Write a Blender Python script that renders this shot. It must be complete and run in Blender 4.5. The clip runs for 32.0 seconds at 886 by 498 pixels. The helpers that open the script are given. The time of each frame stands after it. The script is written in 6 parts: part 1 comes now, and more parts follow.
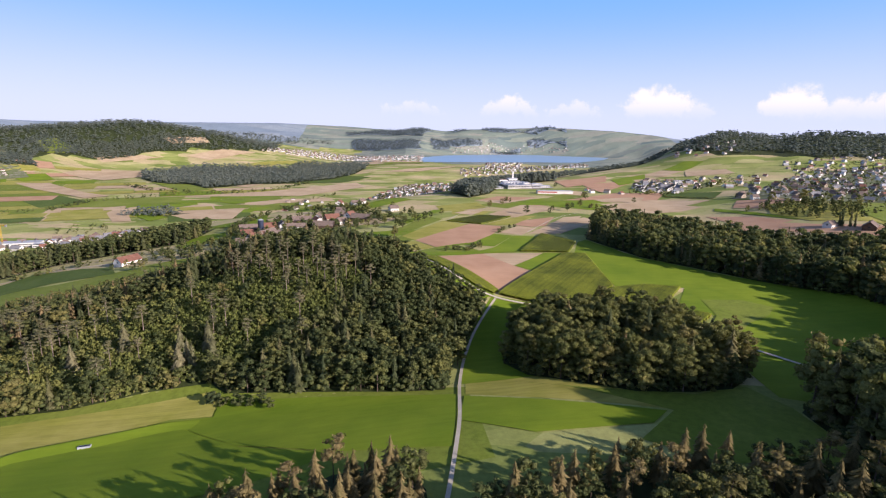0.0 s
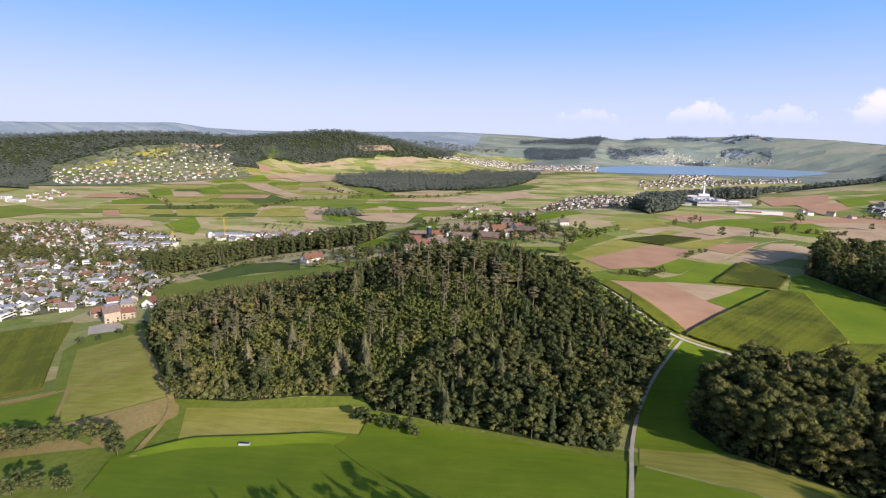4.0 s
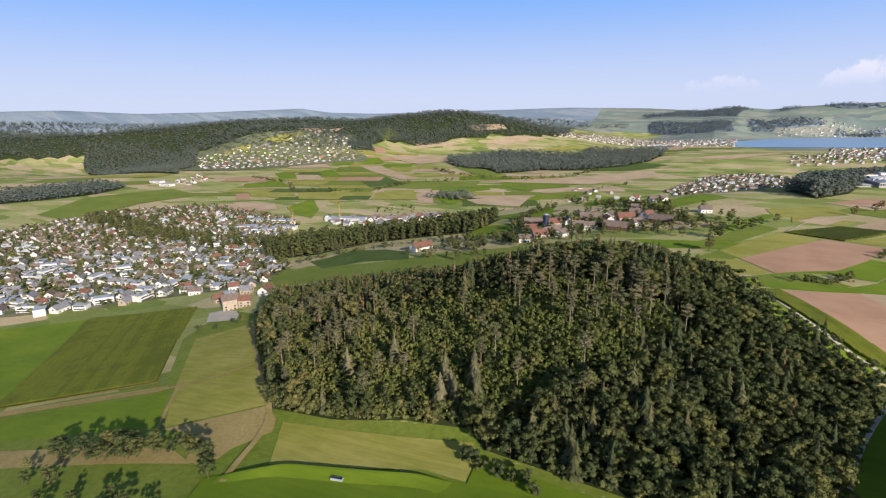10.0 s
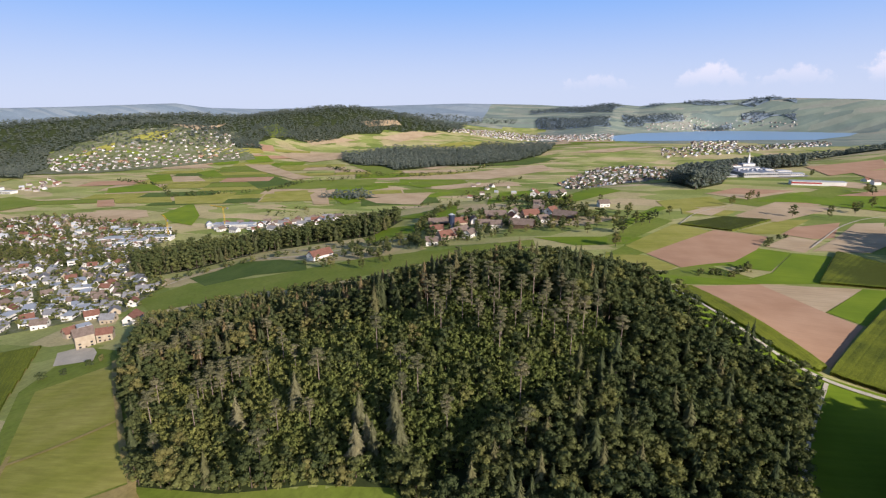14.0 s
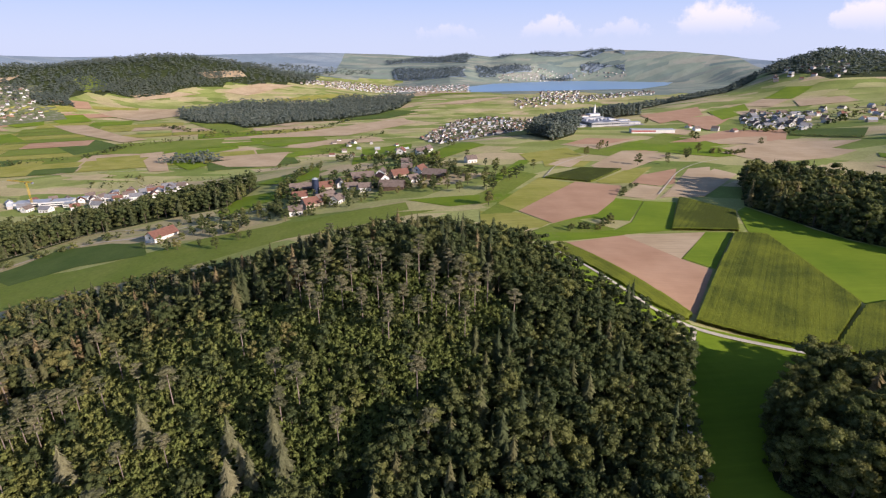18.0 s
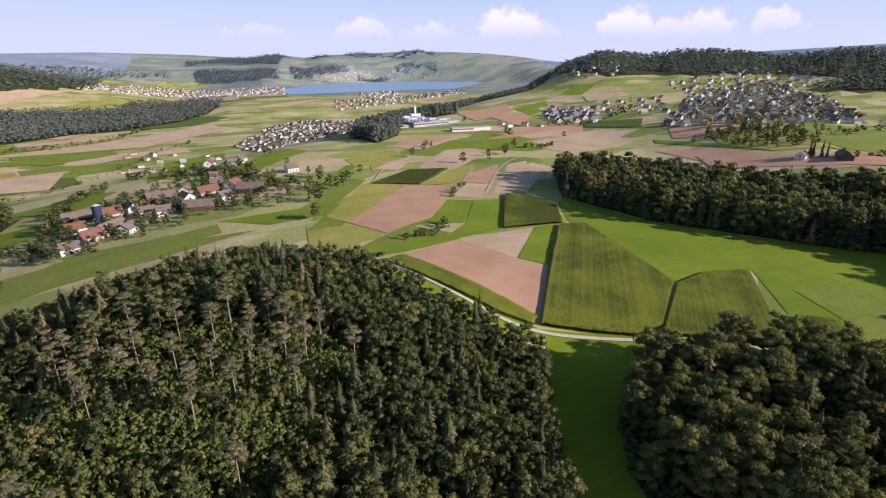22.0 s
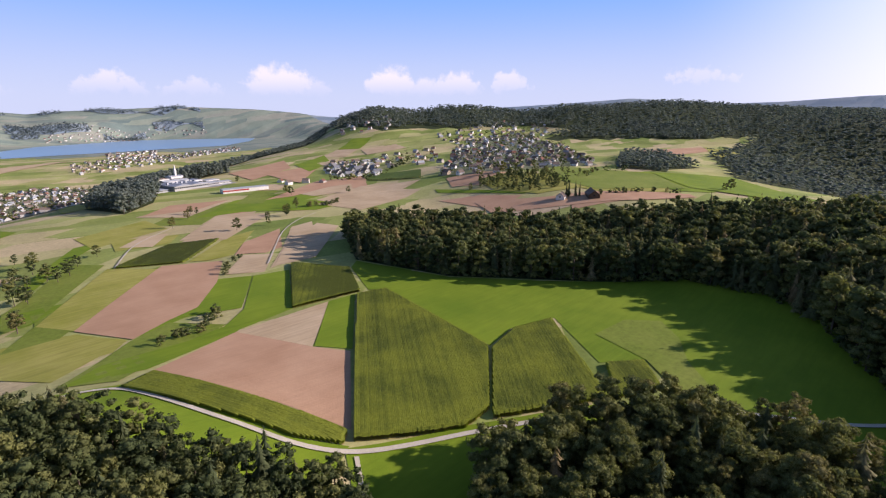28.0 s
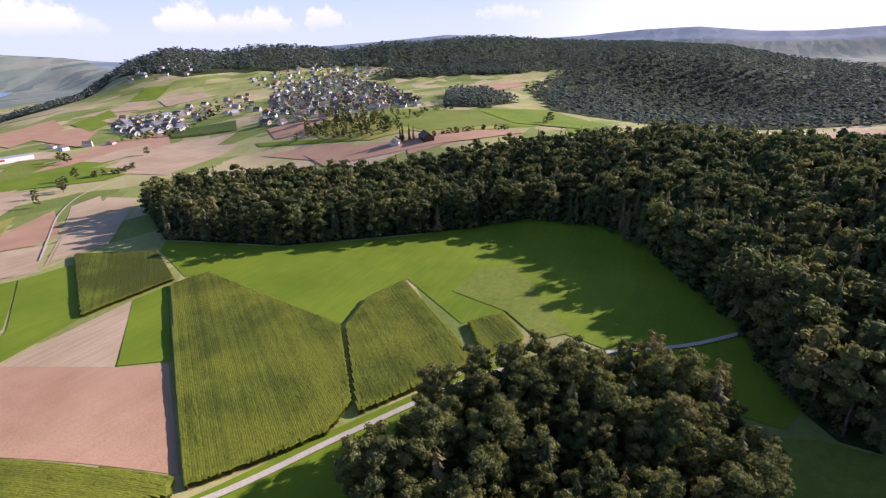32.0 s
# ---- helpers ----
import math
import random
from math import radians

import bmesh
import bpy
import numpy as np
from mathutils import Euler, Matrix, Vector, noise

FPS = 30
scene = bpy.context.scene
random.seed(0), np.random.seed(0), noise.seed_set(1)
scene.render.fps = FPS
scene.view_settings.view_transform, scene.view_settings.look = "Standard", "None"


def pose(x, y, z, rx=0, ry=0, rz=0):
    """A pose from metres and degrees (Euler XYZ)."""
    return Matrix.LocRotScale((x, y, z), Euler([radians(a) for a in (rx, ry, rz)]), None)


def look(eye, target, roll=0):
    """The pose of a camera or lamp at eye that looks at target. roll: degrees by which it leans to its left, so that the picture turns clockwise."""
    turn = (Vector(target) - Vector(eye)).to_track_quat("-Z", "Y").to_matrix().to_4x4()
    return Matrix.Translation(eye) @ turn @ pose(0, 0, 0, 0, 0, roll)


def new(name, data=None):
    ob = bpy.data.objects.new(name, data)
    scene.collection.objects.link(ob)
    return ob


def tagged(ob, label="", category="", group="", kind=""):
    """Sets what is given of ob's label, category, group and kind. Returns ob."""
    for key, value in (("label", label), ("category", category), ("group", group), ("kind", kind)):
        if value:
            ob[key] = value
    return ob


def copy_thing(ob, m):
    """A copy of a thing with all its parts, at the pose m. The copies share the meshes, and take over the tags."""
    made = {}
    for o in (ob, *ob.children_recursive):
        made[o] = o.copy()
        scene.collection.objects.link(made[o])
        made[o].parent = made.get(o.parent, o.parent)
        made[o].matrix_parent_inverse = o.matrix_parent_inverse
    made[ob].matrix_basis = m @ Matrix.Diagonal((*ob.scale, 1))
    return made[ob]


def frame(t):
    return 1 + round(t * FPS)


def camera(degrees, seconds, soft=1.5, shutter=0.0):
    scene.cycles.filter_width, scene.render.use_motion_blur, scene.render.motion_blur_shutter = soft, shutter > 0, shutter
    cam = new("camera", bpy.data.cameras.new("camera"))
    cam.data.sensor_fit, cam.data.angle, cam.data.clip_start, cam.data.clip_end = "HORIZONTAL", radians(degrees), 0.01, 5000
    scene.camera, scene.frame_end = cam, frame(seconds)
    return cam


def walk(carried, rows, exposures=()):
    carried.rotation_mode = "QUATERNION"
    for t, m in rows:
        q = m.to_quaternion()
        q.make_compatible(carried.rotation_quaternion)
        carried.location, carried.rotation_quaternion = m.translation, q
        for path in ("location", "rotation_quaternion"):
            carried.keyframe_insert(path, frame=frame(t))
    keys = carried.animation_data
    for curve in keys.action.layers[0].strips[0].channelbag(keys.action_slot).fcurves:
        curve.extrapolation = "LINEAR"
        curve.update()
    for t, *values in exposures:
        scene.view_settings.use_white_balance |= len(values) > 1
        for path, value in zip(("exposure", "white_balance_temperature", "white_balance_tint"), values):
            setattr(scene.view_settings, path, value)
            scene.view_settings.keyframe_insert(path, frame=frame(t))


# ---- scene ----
cam = camera(82.1, 32.0, soft=1.2)
PATH = [
    (0, 0.17, 0.07, 116.08, 77.126, -1.297, -6.055),
    (0.5, 0.90, 3.79, 116.28, 77.165, -1.395, -3.487),
    (1, 1.55, 7.67, 116.33, 77.258, -1.477, -0.891),
    (1.5, 1.46, 11.69, 116.38, 77.318, -1.361, 1.399),
    (2, 1.19, 15.69, 117.00, 77.326, -1.409, 3.700),
    (2.5, 0.90, 20.66, 116.22, 77.421, -1.517, 6.202),
    (3, -0.10, 23.95, 116.57, 77.516, -1.605, 8.516),
    (3.5, -0.71, 27.71, 116.56, 77.565, -1.495, 10.664),
    (5.5, -4.58, 43.14, 116.70, 77.812, -1.205, 19.916),
    (6, -6.28, 47.39, 116.56, 77.852, -1.213, 22.186),
    (6.5, -7.12, 50.25, 117.31, 77.921, -1.214, 24.239),
    (7, -8.63, 53.40, 118.13, 77.885, -0.766, 25.556),
    (7.5, -10.62, 56.97, 117.88, 77.954, -0.147, 25.991),
    (8, -12.16, 60.70, 117.59, 77.336, 0.492, 25.782),
    (8.5, -13.59, 63.88, 118.19, 75.451, 0.477, 25.711),
    (9, -15.51, 68.15, 117.72, 75.350, 0.397, 25.681),
    (9.5, -17.64, 72.61, 117.92, 75.295, 0.543, 25.600),
    (10, -19.58, 76.92, 118.13, 75.218, 0.634, 25.137),
    (10.5, -22.86, 80.46, 118.04, 75.240, 0.637, 23.744),
    (11, -24.74, 85.19, 117.35, 75.280, 0.633, 22.414),
    (11.5, -26.88, 89.28, 117.47, 75.210, 0.618, 21.134),
    (12, -29.00, 93.89, 117.15, 75.208, 0.567, 19.813),
    (12.5, -31.58, 98.36, 117.03, 75.180, 0.502, 18.218),
    (13, -35.50, 104.15, 116.49, 75.165, 0.447, 16.482),
    (13.5, -37.71, 108.29, 117.59, 75.069, 0.481, 14.971),
    (15.5, -43.45, 123.03, 117.70, 71.474, 0.547, 8.581),
    (16, -44.28, 126.68, 118.43, 70.274, 0.558, 6.939),
    (16.5, -45.73, 130.67, 118.08, 69.828, 0.227, 4.828),
    (17, -47.15, 133.27, 119.48, 69.560, 0.223, 2.534),
    (17.5, -47.65, 136.91, 119.40, 69.502, 0.190, 0.272),
    (18, -48.21, 140.05, 120.40, 69.420, 0.180, -2.088),
    (18.5, -47.49, 144.44, 119.85, 69.474, 0.242, -4.488),
    (19, -46.89, 147.54, 120.34, 69.448, 0.430, -7.011),
    (19.5, -45.36, 151.87, 120.53, 69.420, 0.508, -9.480),
    (20, -44.33, 155.93, 121.07, 69.371, 0.591, -11.819),
    (20.5, -43.87, 160.84, 119.77, 69.411, 0.265, -14.271),
    (21, -42.63, 164.42, 119.67, 69.412, 0.190, -16.717),
    (21.5, -40.69, 168.66, 118.59, 69.492, 0.019, -19.062),
    (22, -39.34, 172.04, 118.76, 69.506, 0.094, -21.331),
    (22.5, -37.56, 175.76, 118.71, 69.524, 0.011, -23.587),
    (23, -35.72, 179.50, 117.82, 69.638, -0.052, -25.867),
    (23.5, -34.14, 183.32, 118.02, 69.771, -0.072, -28.160),
    (24, -31.26, 186.82, 117.74, 70.106, -0.042, -30.133),
    (24.5, -29.00, 190.38, 118.01, 71.213, -0.064, -31.898),
    (25, -26.34, 194.30, 117.60, 75.882, -0.069, -33.580),
    (25.5, -23.67, 198.09, 117.33, 77.958, -0.087, -35.481),
    (27.5, -13.64, 211.01, 117.87, 76.144, 0.056, -43.203),
    (28, -10.78, 214.30, 117.42, 75.119, 0.316, -45.155),
    (28.5, -7.95, 217.44, 117.21, 73.690, 0.332, -47.078),
    (29, -4.77, 220.42, 117.33, 72.029, 0.285, -48.796),
    (29.5, -1.83, 223.12, 117.44, 70.467, 0.234, -50.766),
    (30, 1.51, 225.38, 117.49, 69.231, 0.206, -52.488),
    (30.5, 4.84, 228.40, 117.36, 68.476, 0.209, -54.345),
    (31, 7.76, 231.10, 116.80, 68.600, 0.867, -57.451),
    (31.5, 11.68, 233.25, 116.15, 68.766, 1.593, -60.912),
    (32, 14.98, 235.02, 117.31, 68.591, 1.555, -64.232),
]
walk(cam, [(t, pose(x, y, z, rx, ry, rz)) for t, x, y, z, rx, ry, rz in PATH],
     exposures=[(0, 0.66, 6150, 25), (6, 0.5, 6150, 18), (13, 0.42, 6150, 16), (19, 0.5, 6150, 23), (24, 0.54, 6150, 26), (28, 0.46, 6150, 25), (32, 0.72, 5950, 31)])

# ---- world, sun, exposure ----
SUN_AZ, SUN_EL = 127.0, 21.5      # where the sun stands: degrees clockwise from +y, and above the horizon
world = bpy.data.worlds.new("world")
scene.world = world
world.use_nodes = True
wn, wl = world.node_tree.nodes, world.node_tree.links
wn.clear()
w_out = wn.new("ShaderNodeOutputWorld")
w_bg = wn.new("ShaderNodeBackground")
w_sky = wn.new("ShaderNodeTexSky")
w_sky.sky_type, w_sky.sun_disc = "NISHITA", False
w_sky.sun_elevation, w_sky.sun_rotation = radians(SUN_EL), radians(SUN_AZ)
w_sky.altitude, w_sky.air_density, w_sky.dust_density, w_sky.ozone_density = 500, 1.0, 0.5, 2.0
w_bg.inputs["Strength"].default_value = 0.082
wl.new(w_sky.outputs["Color"], w_bg.inputs["Color"])
# the milky low sky with a row of small fair-weather clouds
w_dir = wn.new("ShaderNodeTexCoord").outputs["Generated"]
w_sep = wn.new("ShaderNodeSeparateXYZ")
wl.new(w_dir, w_sep.inputs[0])


def w_range(value, a, b, c=0.0, d=1.0):
    r = wn.new("ShaderNodeMapRange")
    r.interpolation_type = "SMOOTHSTEP"
    for i, v in zip((1, 2, 3, 4), (a, b, c, d)):
        r.inputs[i].default_value = v
    wl.new(value, r.inputs[0])
    return r.outputs[0]


def w_math(how, a, b):
    m = wn.new("ShaderNodeMath")
    m.operation = how
    for i, v in enumerate((a, b)):
        if isinstance(v, (int, float)):
            m.inputs[i].default_value = v
        else:
            wl.new(v, m.inputs[i])
    return m.outputs[0]


def w_mix(fac, a, b):
    m = wn.new("ShaderNodeMix")
    m.data_type = "RGBA"
    wl.new(fac, m.inputs[0])
    for i, v in ((6, a), (7, b)):
        if isinstance(v, tuple):
            m.inputs[i].default_value = (*v, 1)
        else:
            wl.new(v, m.inputs[i])
    return m.outputs[2]


w_low = w_mix(w_range(w_sep.outputs[2], 0.01, 0.25), (0.465, 0.525, 0.645), (0.145, 0.335, 0.69))
w_az = w_math("ARCTAN2", w_sep.outputs[0], w_sep.outputs[1])
w_low = w_mix(w_range(w_az, 1.15, 1.85, 0.0, 1.0), w_low, (0.98, 0.97, 1.0))
w_noise = wn.new("ShaderNodeTexNoise")
w_noise.inputs["Scale"].default_value, w_noise.inputs["Detail"].default_value, w_noise.inputs["Roughness"].default_value = 46.0, 9.0, 0.62
wl.new(w_dir, w_noise.inputs["Vector"])
w_flat = wn.new("ShaderNodeCombineXYZ")
wl.new(w_az, w_flat.inputs[0])
wl.new(w_math("MULTIPLY", w_sep.outputs[2], 1.25), w_flat.inputs[1])
w_shift = wn.new("ShaderNodeVectorMath")
w_shift.operation = "MULTIPLY_ADD"
w_shift.inputs[1].default_value = (0.072, 0.058, 0.0)
wl.new(w_noise.outputs["Color"], w_shift.inputs[0])
wl.new(w_flat.outputs[0], w_shift.inputs[2])
w_cloud = None
puff = random.Random(4)
# clouds: azimuth, height of the base, half width, height, thickness
for az, el, half, tall, thick in ((2.5, 1.9, 3.2, 1.1, 0.55), (13.0, 2.0, 2.6, 1.6, 0.8), (19.8, 2.0, 2.4, 1.2, 0.65), (28.2, 2.0, 2.3, 2.6, 1.0), (31.6, 2.0, 1.3, 1.2, 0.6),
                                  (39.8, 2.2, 2.0, 2.3, 1.0), (43.2, 2.0, 1.8, 1.6, 0.85), (46.4, 2.0, 2.0, 2.1, 0.9), (52.4, 2.4, 1.6, 1.5, 0.75), (71.0, 3.0, 3.0, 1.1, 0.45)):
    for k in range(5):
        u = (k - 2) / 2 * 0.85
        size = radians(tall) * (0.62 - 0.26 * abs(u)) * puff.uniform(0.85, 1.15) + 0.004
        near = wn.new("ShaderNodeVectorMath")
        near.operation = "DISTANCE"
        wl.new(w_shift.outputs[0], near.inputs[0])
        near.inputs[1].default_value = (radians(az + u * half) + 0.036, radians(el + tall * (0.52 - 0.28 * u * u) * puff.uniform(0.8, 1.2)) * 1.25 + 0.029, 0.0)
        m = w_range(near.outputs["Value"], size * 1.3, size * 0.5, 0.0, thick)
        w_cloud = m if w_cloud is None else w_math("MAXIMUM", w_cloud, m)
w_cloud = w_math("MULTIPLY", w_cloud, w_range(w_sep.outputs[2], 0.024, 0.075, 0.0, 0.8))
w_low = w_mix(w_cloud, w_low, (0.80, 0.73, 0.745))
w_bg2 = wn.new("ShaderNodeBackground")
wl.new(w_low, w_bg2.inputs["Color"])
w_join = wn.new("ShaderNodeMixShader")
wl.new(w_range(w_sep.outputs[2], 0.23, 0.36, 0.95, 0.0), w_join.inputs[0])
wl.new(w_bg.outputs[0], w_join.inputs[1])
wl.new(w_bg2.outputs[0], w_join.inputs[2])
wl.new(w_join.outputs[0], w_out.inputs["Surface"])

sun = new("sun", bpy.data.lights.new("sun", "SUN"))
sun.data.energy, sun.data.angle, sun.data.color = 4.7, radians(0.6), (1.0, 0.90, 0.74)
sa, se = radians(SUN_AZ), radians(SUN_EL)
sun.matrix_basis = look((800 * math.sin(sa) * math.cos(se), 800 * math.cos(sa) * math.cos(se), 800 * math.sin(se)), (0, 0, 0))


# ---- materials ----
def mat(name, rough=0.8, spec=0.2):
    m = bpy.data.materials.new(name)
    m.use_nodes = True
    b = m.node_tree.nodes["Principled BSDF"]
    b.inputs["Roughness"].default_value = rough
    b.inputs["Specular IOR Level"].default_value = spec
    return m, m.node_tree.nodes, m.node_tree.links, b


def noise_node(n, l, vec, scale, detail=4.0, rough=0.6, stretch=None):
    t = n.new("ShaderNodeTexNoise")
    t.inputs["Scale"].default_value, t.inputs["Detail"].default_value, t.inputs["Roughness"].default_value = scale, detail, rough
    if stretch:
        mp = n.new("ShaderNodeMapping")
        mp.inputs["Rotation"].default_value = (0, 0, radians(stretch[0]))
        mp.inputs["Scale"].default_value = (stretch[1], stretch[2], 1)
        l.new(vec, mp.inputs["Vector"])
        vec = mp.outputs["Vector"]
    l.new(vec, t.inputs["Vector"])
    return t.outputs["Fac"]


def ramp(n, l, fac, stops):
    r = n.new("ShaderNodeValToRGB")
    els = r.color_ramp.elements
    while len(els) < len(stops):
        els.new(0.5)
    for e, (p, c) in zip(els, stops):
        e.position, e.color = p, (*c, 1)
    l.new(fac, r.inputs["Fac"])
    return r.outputs["Color"]


def mixed(n, l, fac, a, b, how="MIX"):
    m = n.new("ShaderNodeMix")
    m.data_type, m.blend_type = "RGBA", how
    for value, socket in ((fac, m.inputs[0]), (a, m.inputs[6]), (b, m.inputs[7])):
        if isinstance(value, (int, float)):
            socket.default_value = value
        elif isinstance(value, tuple):
            socket.default_value = (*value, 1)
        else:
            l.new(value, socket)
    return m.outputs[2]


def surface(name, stops, big=0.02, small=0.5, rough=0.9, bump=0.3, bump_scale=1.0, stretch=None, speck=None, spec=0.15, contrast=0.5):
    """A ground or wall surface: stops coloured by broad stains, over which a fine grain lies."""
    m, n, l, b = mat(name, rough, spec)
    pos = n.new("ShaderNodeNewGeometry").outputs["Position"]
    broad = noise_node(n, l, pos, big, 5, 0.6)
    fine = noise_node(n, l, pos, small, 6, 0.7, stretch)
    col = ramp(n, l, broad, stops)
    shade = ramp(n, l, fine, [(0.25, (1 - contrast,) * 3), (0.75, (1 + contrast * 0.6,) * 3)])
    col = mixed(n, l, 1.0, col, shade, "MULTIPLY")
    if speck:
        dots = ramp(n, l, noise_node(n, l, pos, speck[0], 3, 0.5), [(speck[1], (0, 0, 0)), (speck[1] + 0.06, (1, 1, 1))])
        col = mixed(n, l, dots, col, speck[2])
    l.new(col, b.inputs["Base Color"])
    bp = n.new("ShaderNodeBump")
    bp.inputs["Strength"].default_value, bp.inputs["Distance"].default_value = bump, 0.4
    l.new(noise_node(n, l, pos, bump_scale, 4, 0.7), bp.inputs["Height"])
    l.new(bp.outputs["Normal"], b.inputs["Normal"])
    return m


def leaf_material(name, stops, rough=0.65, islands=True):
    m, n, l, b = mat(name, 0.8, 0.1)
    tint = n.new("ShaderNodeAttribute")
    tint.attribute_name = "tint"
    rnd = n.new("ShaderNodeObjectInfo")
    add = n.new("ShaderNodeMath")
    add.operation = "ADD"
    l.new(tint.outputs["Fac"], add.inputs[0])
    mul = n.new("ShaderNodeMath")
    mul.operation = "MULTIPLY"
    mul.inputs[1].default_value = 0.45
    l.new(rnd.outputs["Random"], mul.inputs[0])
    l.new(mul.outputs[0], add.inputs[1])
    fr = n.new("ShaderNodeMath")
    fr.operation = "PINGPONG"
    fr.inputs[1].default_value = 1.0
    l.new(add.outputs[0], fr.inputs[0])
    col = ramp(n, l, fr.outputs[0], stops)
    pos = n.new("ShaderNodeNewGeometry")
    if islands:
        isl = ramp(n, l, pos.outputs["Random Per Island"], [(0.0, (0.72,) * 3), (1.0, (1.24,) * 3)])
        col = mixed(n, l, 1.0, col, isl, "MULTIPLY")
    grain = ramp(n, l, noise_node(n, l, pos.outputs["Position"], 2.2, 5, 0.75), [(0.32, (0.62,) * 3), (0.68, (1.3,) * 3)])
    bp = n.new("ShaderNodeBump")
    bp.inputs["Strength"].default_value, bp.inputs["Distance"].default_value = 0.6, 0.4
    l.new(noise_node(n, l, pos.outputs["Position"], 1.3, 4, 0.75), bp.inputs["Height"])
    l.new(bp.outputs["Normal"], b.inputs["Normal"])
    col = mixed(n, l, 1.0, col, grain, "MULTIPLY")
    l.new(col, b.inputs["Base Color"])
    # thin leaves pass some light on
    lit = n.new("ShaderNodeBsdfTranslucent")
    l.new(mixed(n, l, 1.0, col, (1.5, 1.6, 1.1), "MULTIPLY"), lit.inputs["Color"])
    both = n.new("ShaderNodeMixShader")
    both.inputs[0].default_value = 0.28
    l.new(b.outputs[0], both.inputs[1])
    l.new(lit.outputs[0], both.inputs[2])
    l.new(both.outputs[0], n["Material Output"].inputs["Surface"])
    return m


def farmland(name, stops, cell, turn, slim, tall=1.0, strength=0.85):
    """Open country: small holdings of grass, hay and stubble side by side, each in its own tone. Distant ones come with
    haze in their stops.
    """
    m, n, l, b = mat(name, 0.95, 0.1)
    pos = n.new("ShaderNodeNewGeometry").outputs["Position"]
    mp = n.new("ShaderNodeMapping")
    mp.inputs["Rotation"].default_value = (0, 0, radians(turn))
    mp.inputs["Scale"].default_value = (1 / cell, slim / cell, tall / cell)
    l.new(pos, mp.inputs["Vector"])
    v = n.new("ShaderNodeTexVoronoi")
    v.distance = "CHEBYCHEV"
    v.inputs["Scale"].default_value = 1.0
    l.new(mp.outputs[0], v.inputs["Vector"])
    s = n.new("ShaderNodeSeparateColor")
    l.new(v.outputs["Color"], s.inputs[0])
    col = ramp(n, l, s.outputs[0], stops)
    broad = ramp(n, l, noise_node(n, l, pos, 0.012, 5, 0.6), [(0.3, (0.78,) * 3), (0.7, (1.2,) * 3)])
    col = mixed(n, l, strength, col, broad, "MULTIPLY")
    fine = ramp(n, l, noise_node(n, l, pos, 0.3, 6, 0.7), [(0.25, (0.75,) * 3), (0.75, (1.2,) * 3)])
    l.new(mixed(n, l, 1.0, col, fine, "MULTIPLY"), b.inputs["Base Color"])
    bp = n.new("ShaderNodeBump")
    bp.inputs["Strength"].default_value, bp.inputs["Distance"].default_value = 0.3, 0.4
    l.new(noise_node(n, l, pos, 1.0, 4, 0.7), bp.inputs["Height"])
    l.new(bp.outputs["Normal"], b.inputs["Normal"])
    return m


M_GRASS = farmland("meadow_country", [(0.0, (0.185, 0.242, 0.055)), (0.25, (0.269, 0.308, 0.083)), (0.45, (0.347, 0.363, 0.127)), (0.65, (0.426, 0.396, 0.176)), (0.85, (0.538, 0.424, 0.253)), (1.0, (0.370, 0.363, 0.132))], 105, 25, 2.4)
M_LUSH = surface("lush_grass", [(0.35, (0.138, 0.215, 0.012)), (0.65, (0.203, 0.276, 0.018))], 0.02, 0.3, contrast=0.16, stretch=(40, 0.12, 1.2))
M_MOWN = surface("mown_hay_meadow", [(0.35, (0.284, 0.288, 0.047)), (0.65, (0.389, 0.358, 0.089))], 0.03, 0.25, stretch=(20, 0.15, 1.6), contrast=0.28)
M_SOIL = surface("bare_ploughed_soil", [(0.35, (0.440, 0.259, 0.156)), (0.65, (0.514, 0.319, 0.200))], 0.03, 0.4, stretch=(38, 0.12, 2.0), contrast=0.1)
M_STUBBLE = surface("cut_stubble", [(0.35, (0.464, 0.340, 0.205)), (0.65, (0.572, 0.437, 0.281))], 0.02, 0.3, stretch=(35, 0.1, 1.4), contrast=0.22)
M_CROP = surface("root_crop_leaves", [(0.35, (0.085, 0.135, 0.023)), (0.65, (0.119, 0.166, 0.034))], 0.03, 0.8, stretch=(38, 0.1, 2.5), contrast=0.4)
M_GRAVEL = surface("pale_gravel", [(0.3, (0.512, 0.451, 0.352)), (0.7, (0.640, 0.573, 0.462))], 0.1, 2.0, contrast=0.25)
M_BARK = surface("tree_bark", [(0.3, (0.10, 0.075, 0.055)), (0.7, (0.17, 0.13, 0.10))], 0.5, 3.0)
M_PALEBARK = surface("pale_pine_bark", [(0.3, (0.221, 0.172, 0.140)), (0.7, (0.312, 0.248, 0.203))], 0.5, 3.0)
M_LEAF = leaf_material("broad_leaves", [(0.0, (0.059, 0.078, 0.034)), (0.4, (0.091, 0.110, 0.041)), (0.72, (0.131, 0.142, 0.051)), (0.94, (0.190, 0.191, 0.062)), (1.0, (0.202, 0.176, 0.067))])
M_NEEDLE = leaf_material("spruce_needles", [(0.0, (0.062, 0.083, 0.040)), (0.5, (0.112, 0.125, 0.055)), (0.85, (0.192, 0.170, 0.081)), (1.0, (0.260, 0.187, 0.096))])
M_CORN = leaf_material("maize_leaves", [(0.0, (0.074, 0.090, 0.018)), (0.45, (0.140, 0.170, 0.026)), (1.0, (0.274, 0.305, 0.036))], islands=False)
M_WALL = surface("render_plaster", [(0.3, (0.60, 0.57, 0.53)), (0.7, (0.76, 0.74, 0.70))], 0.3, 2.0, contrast=0.12)
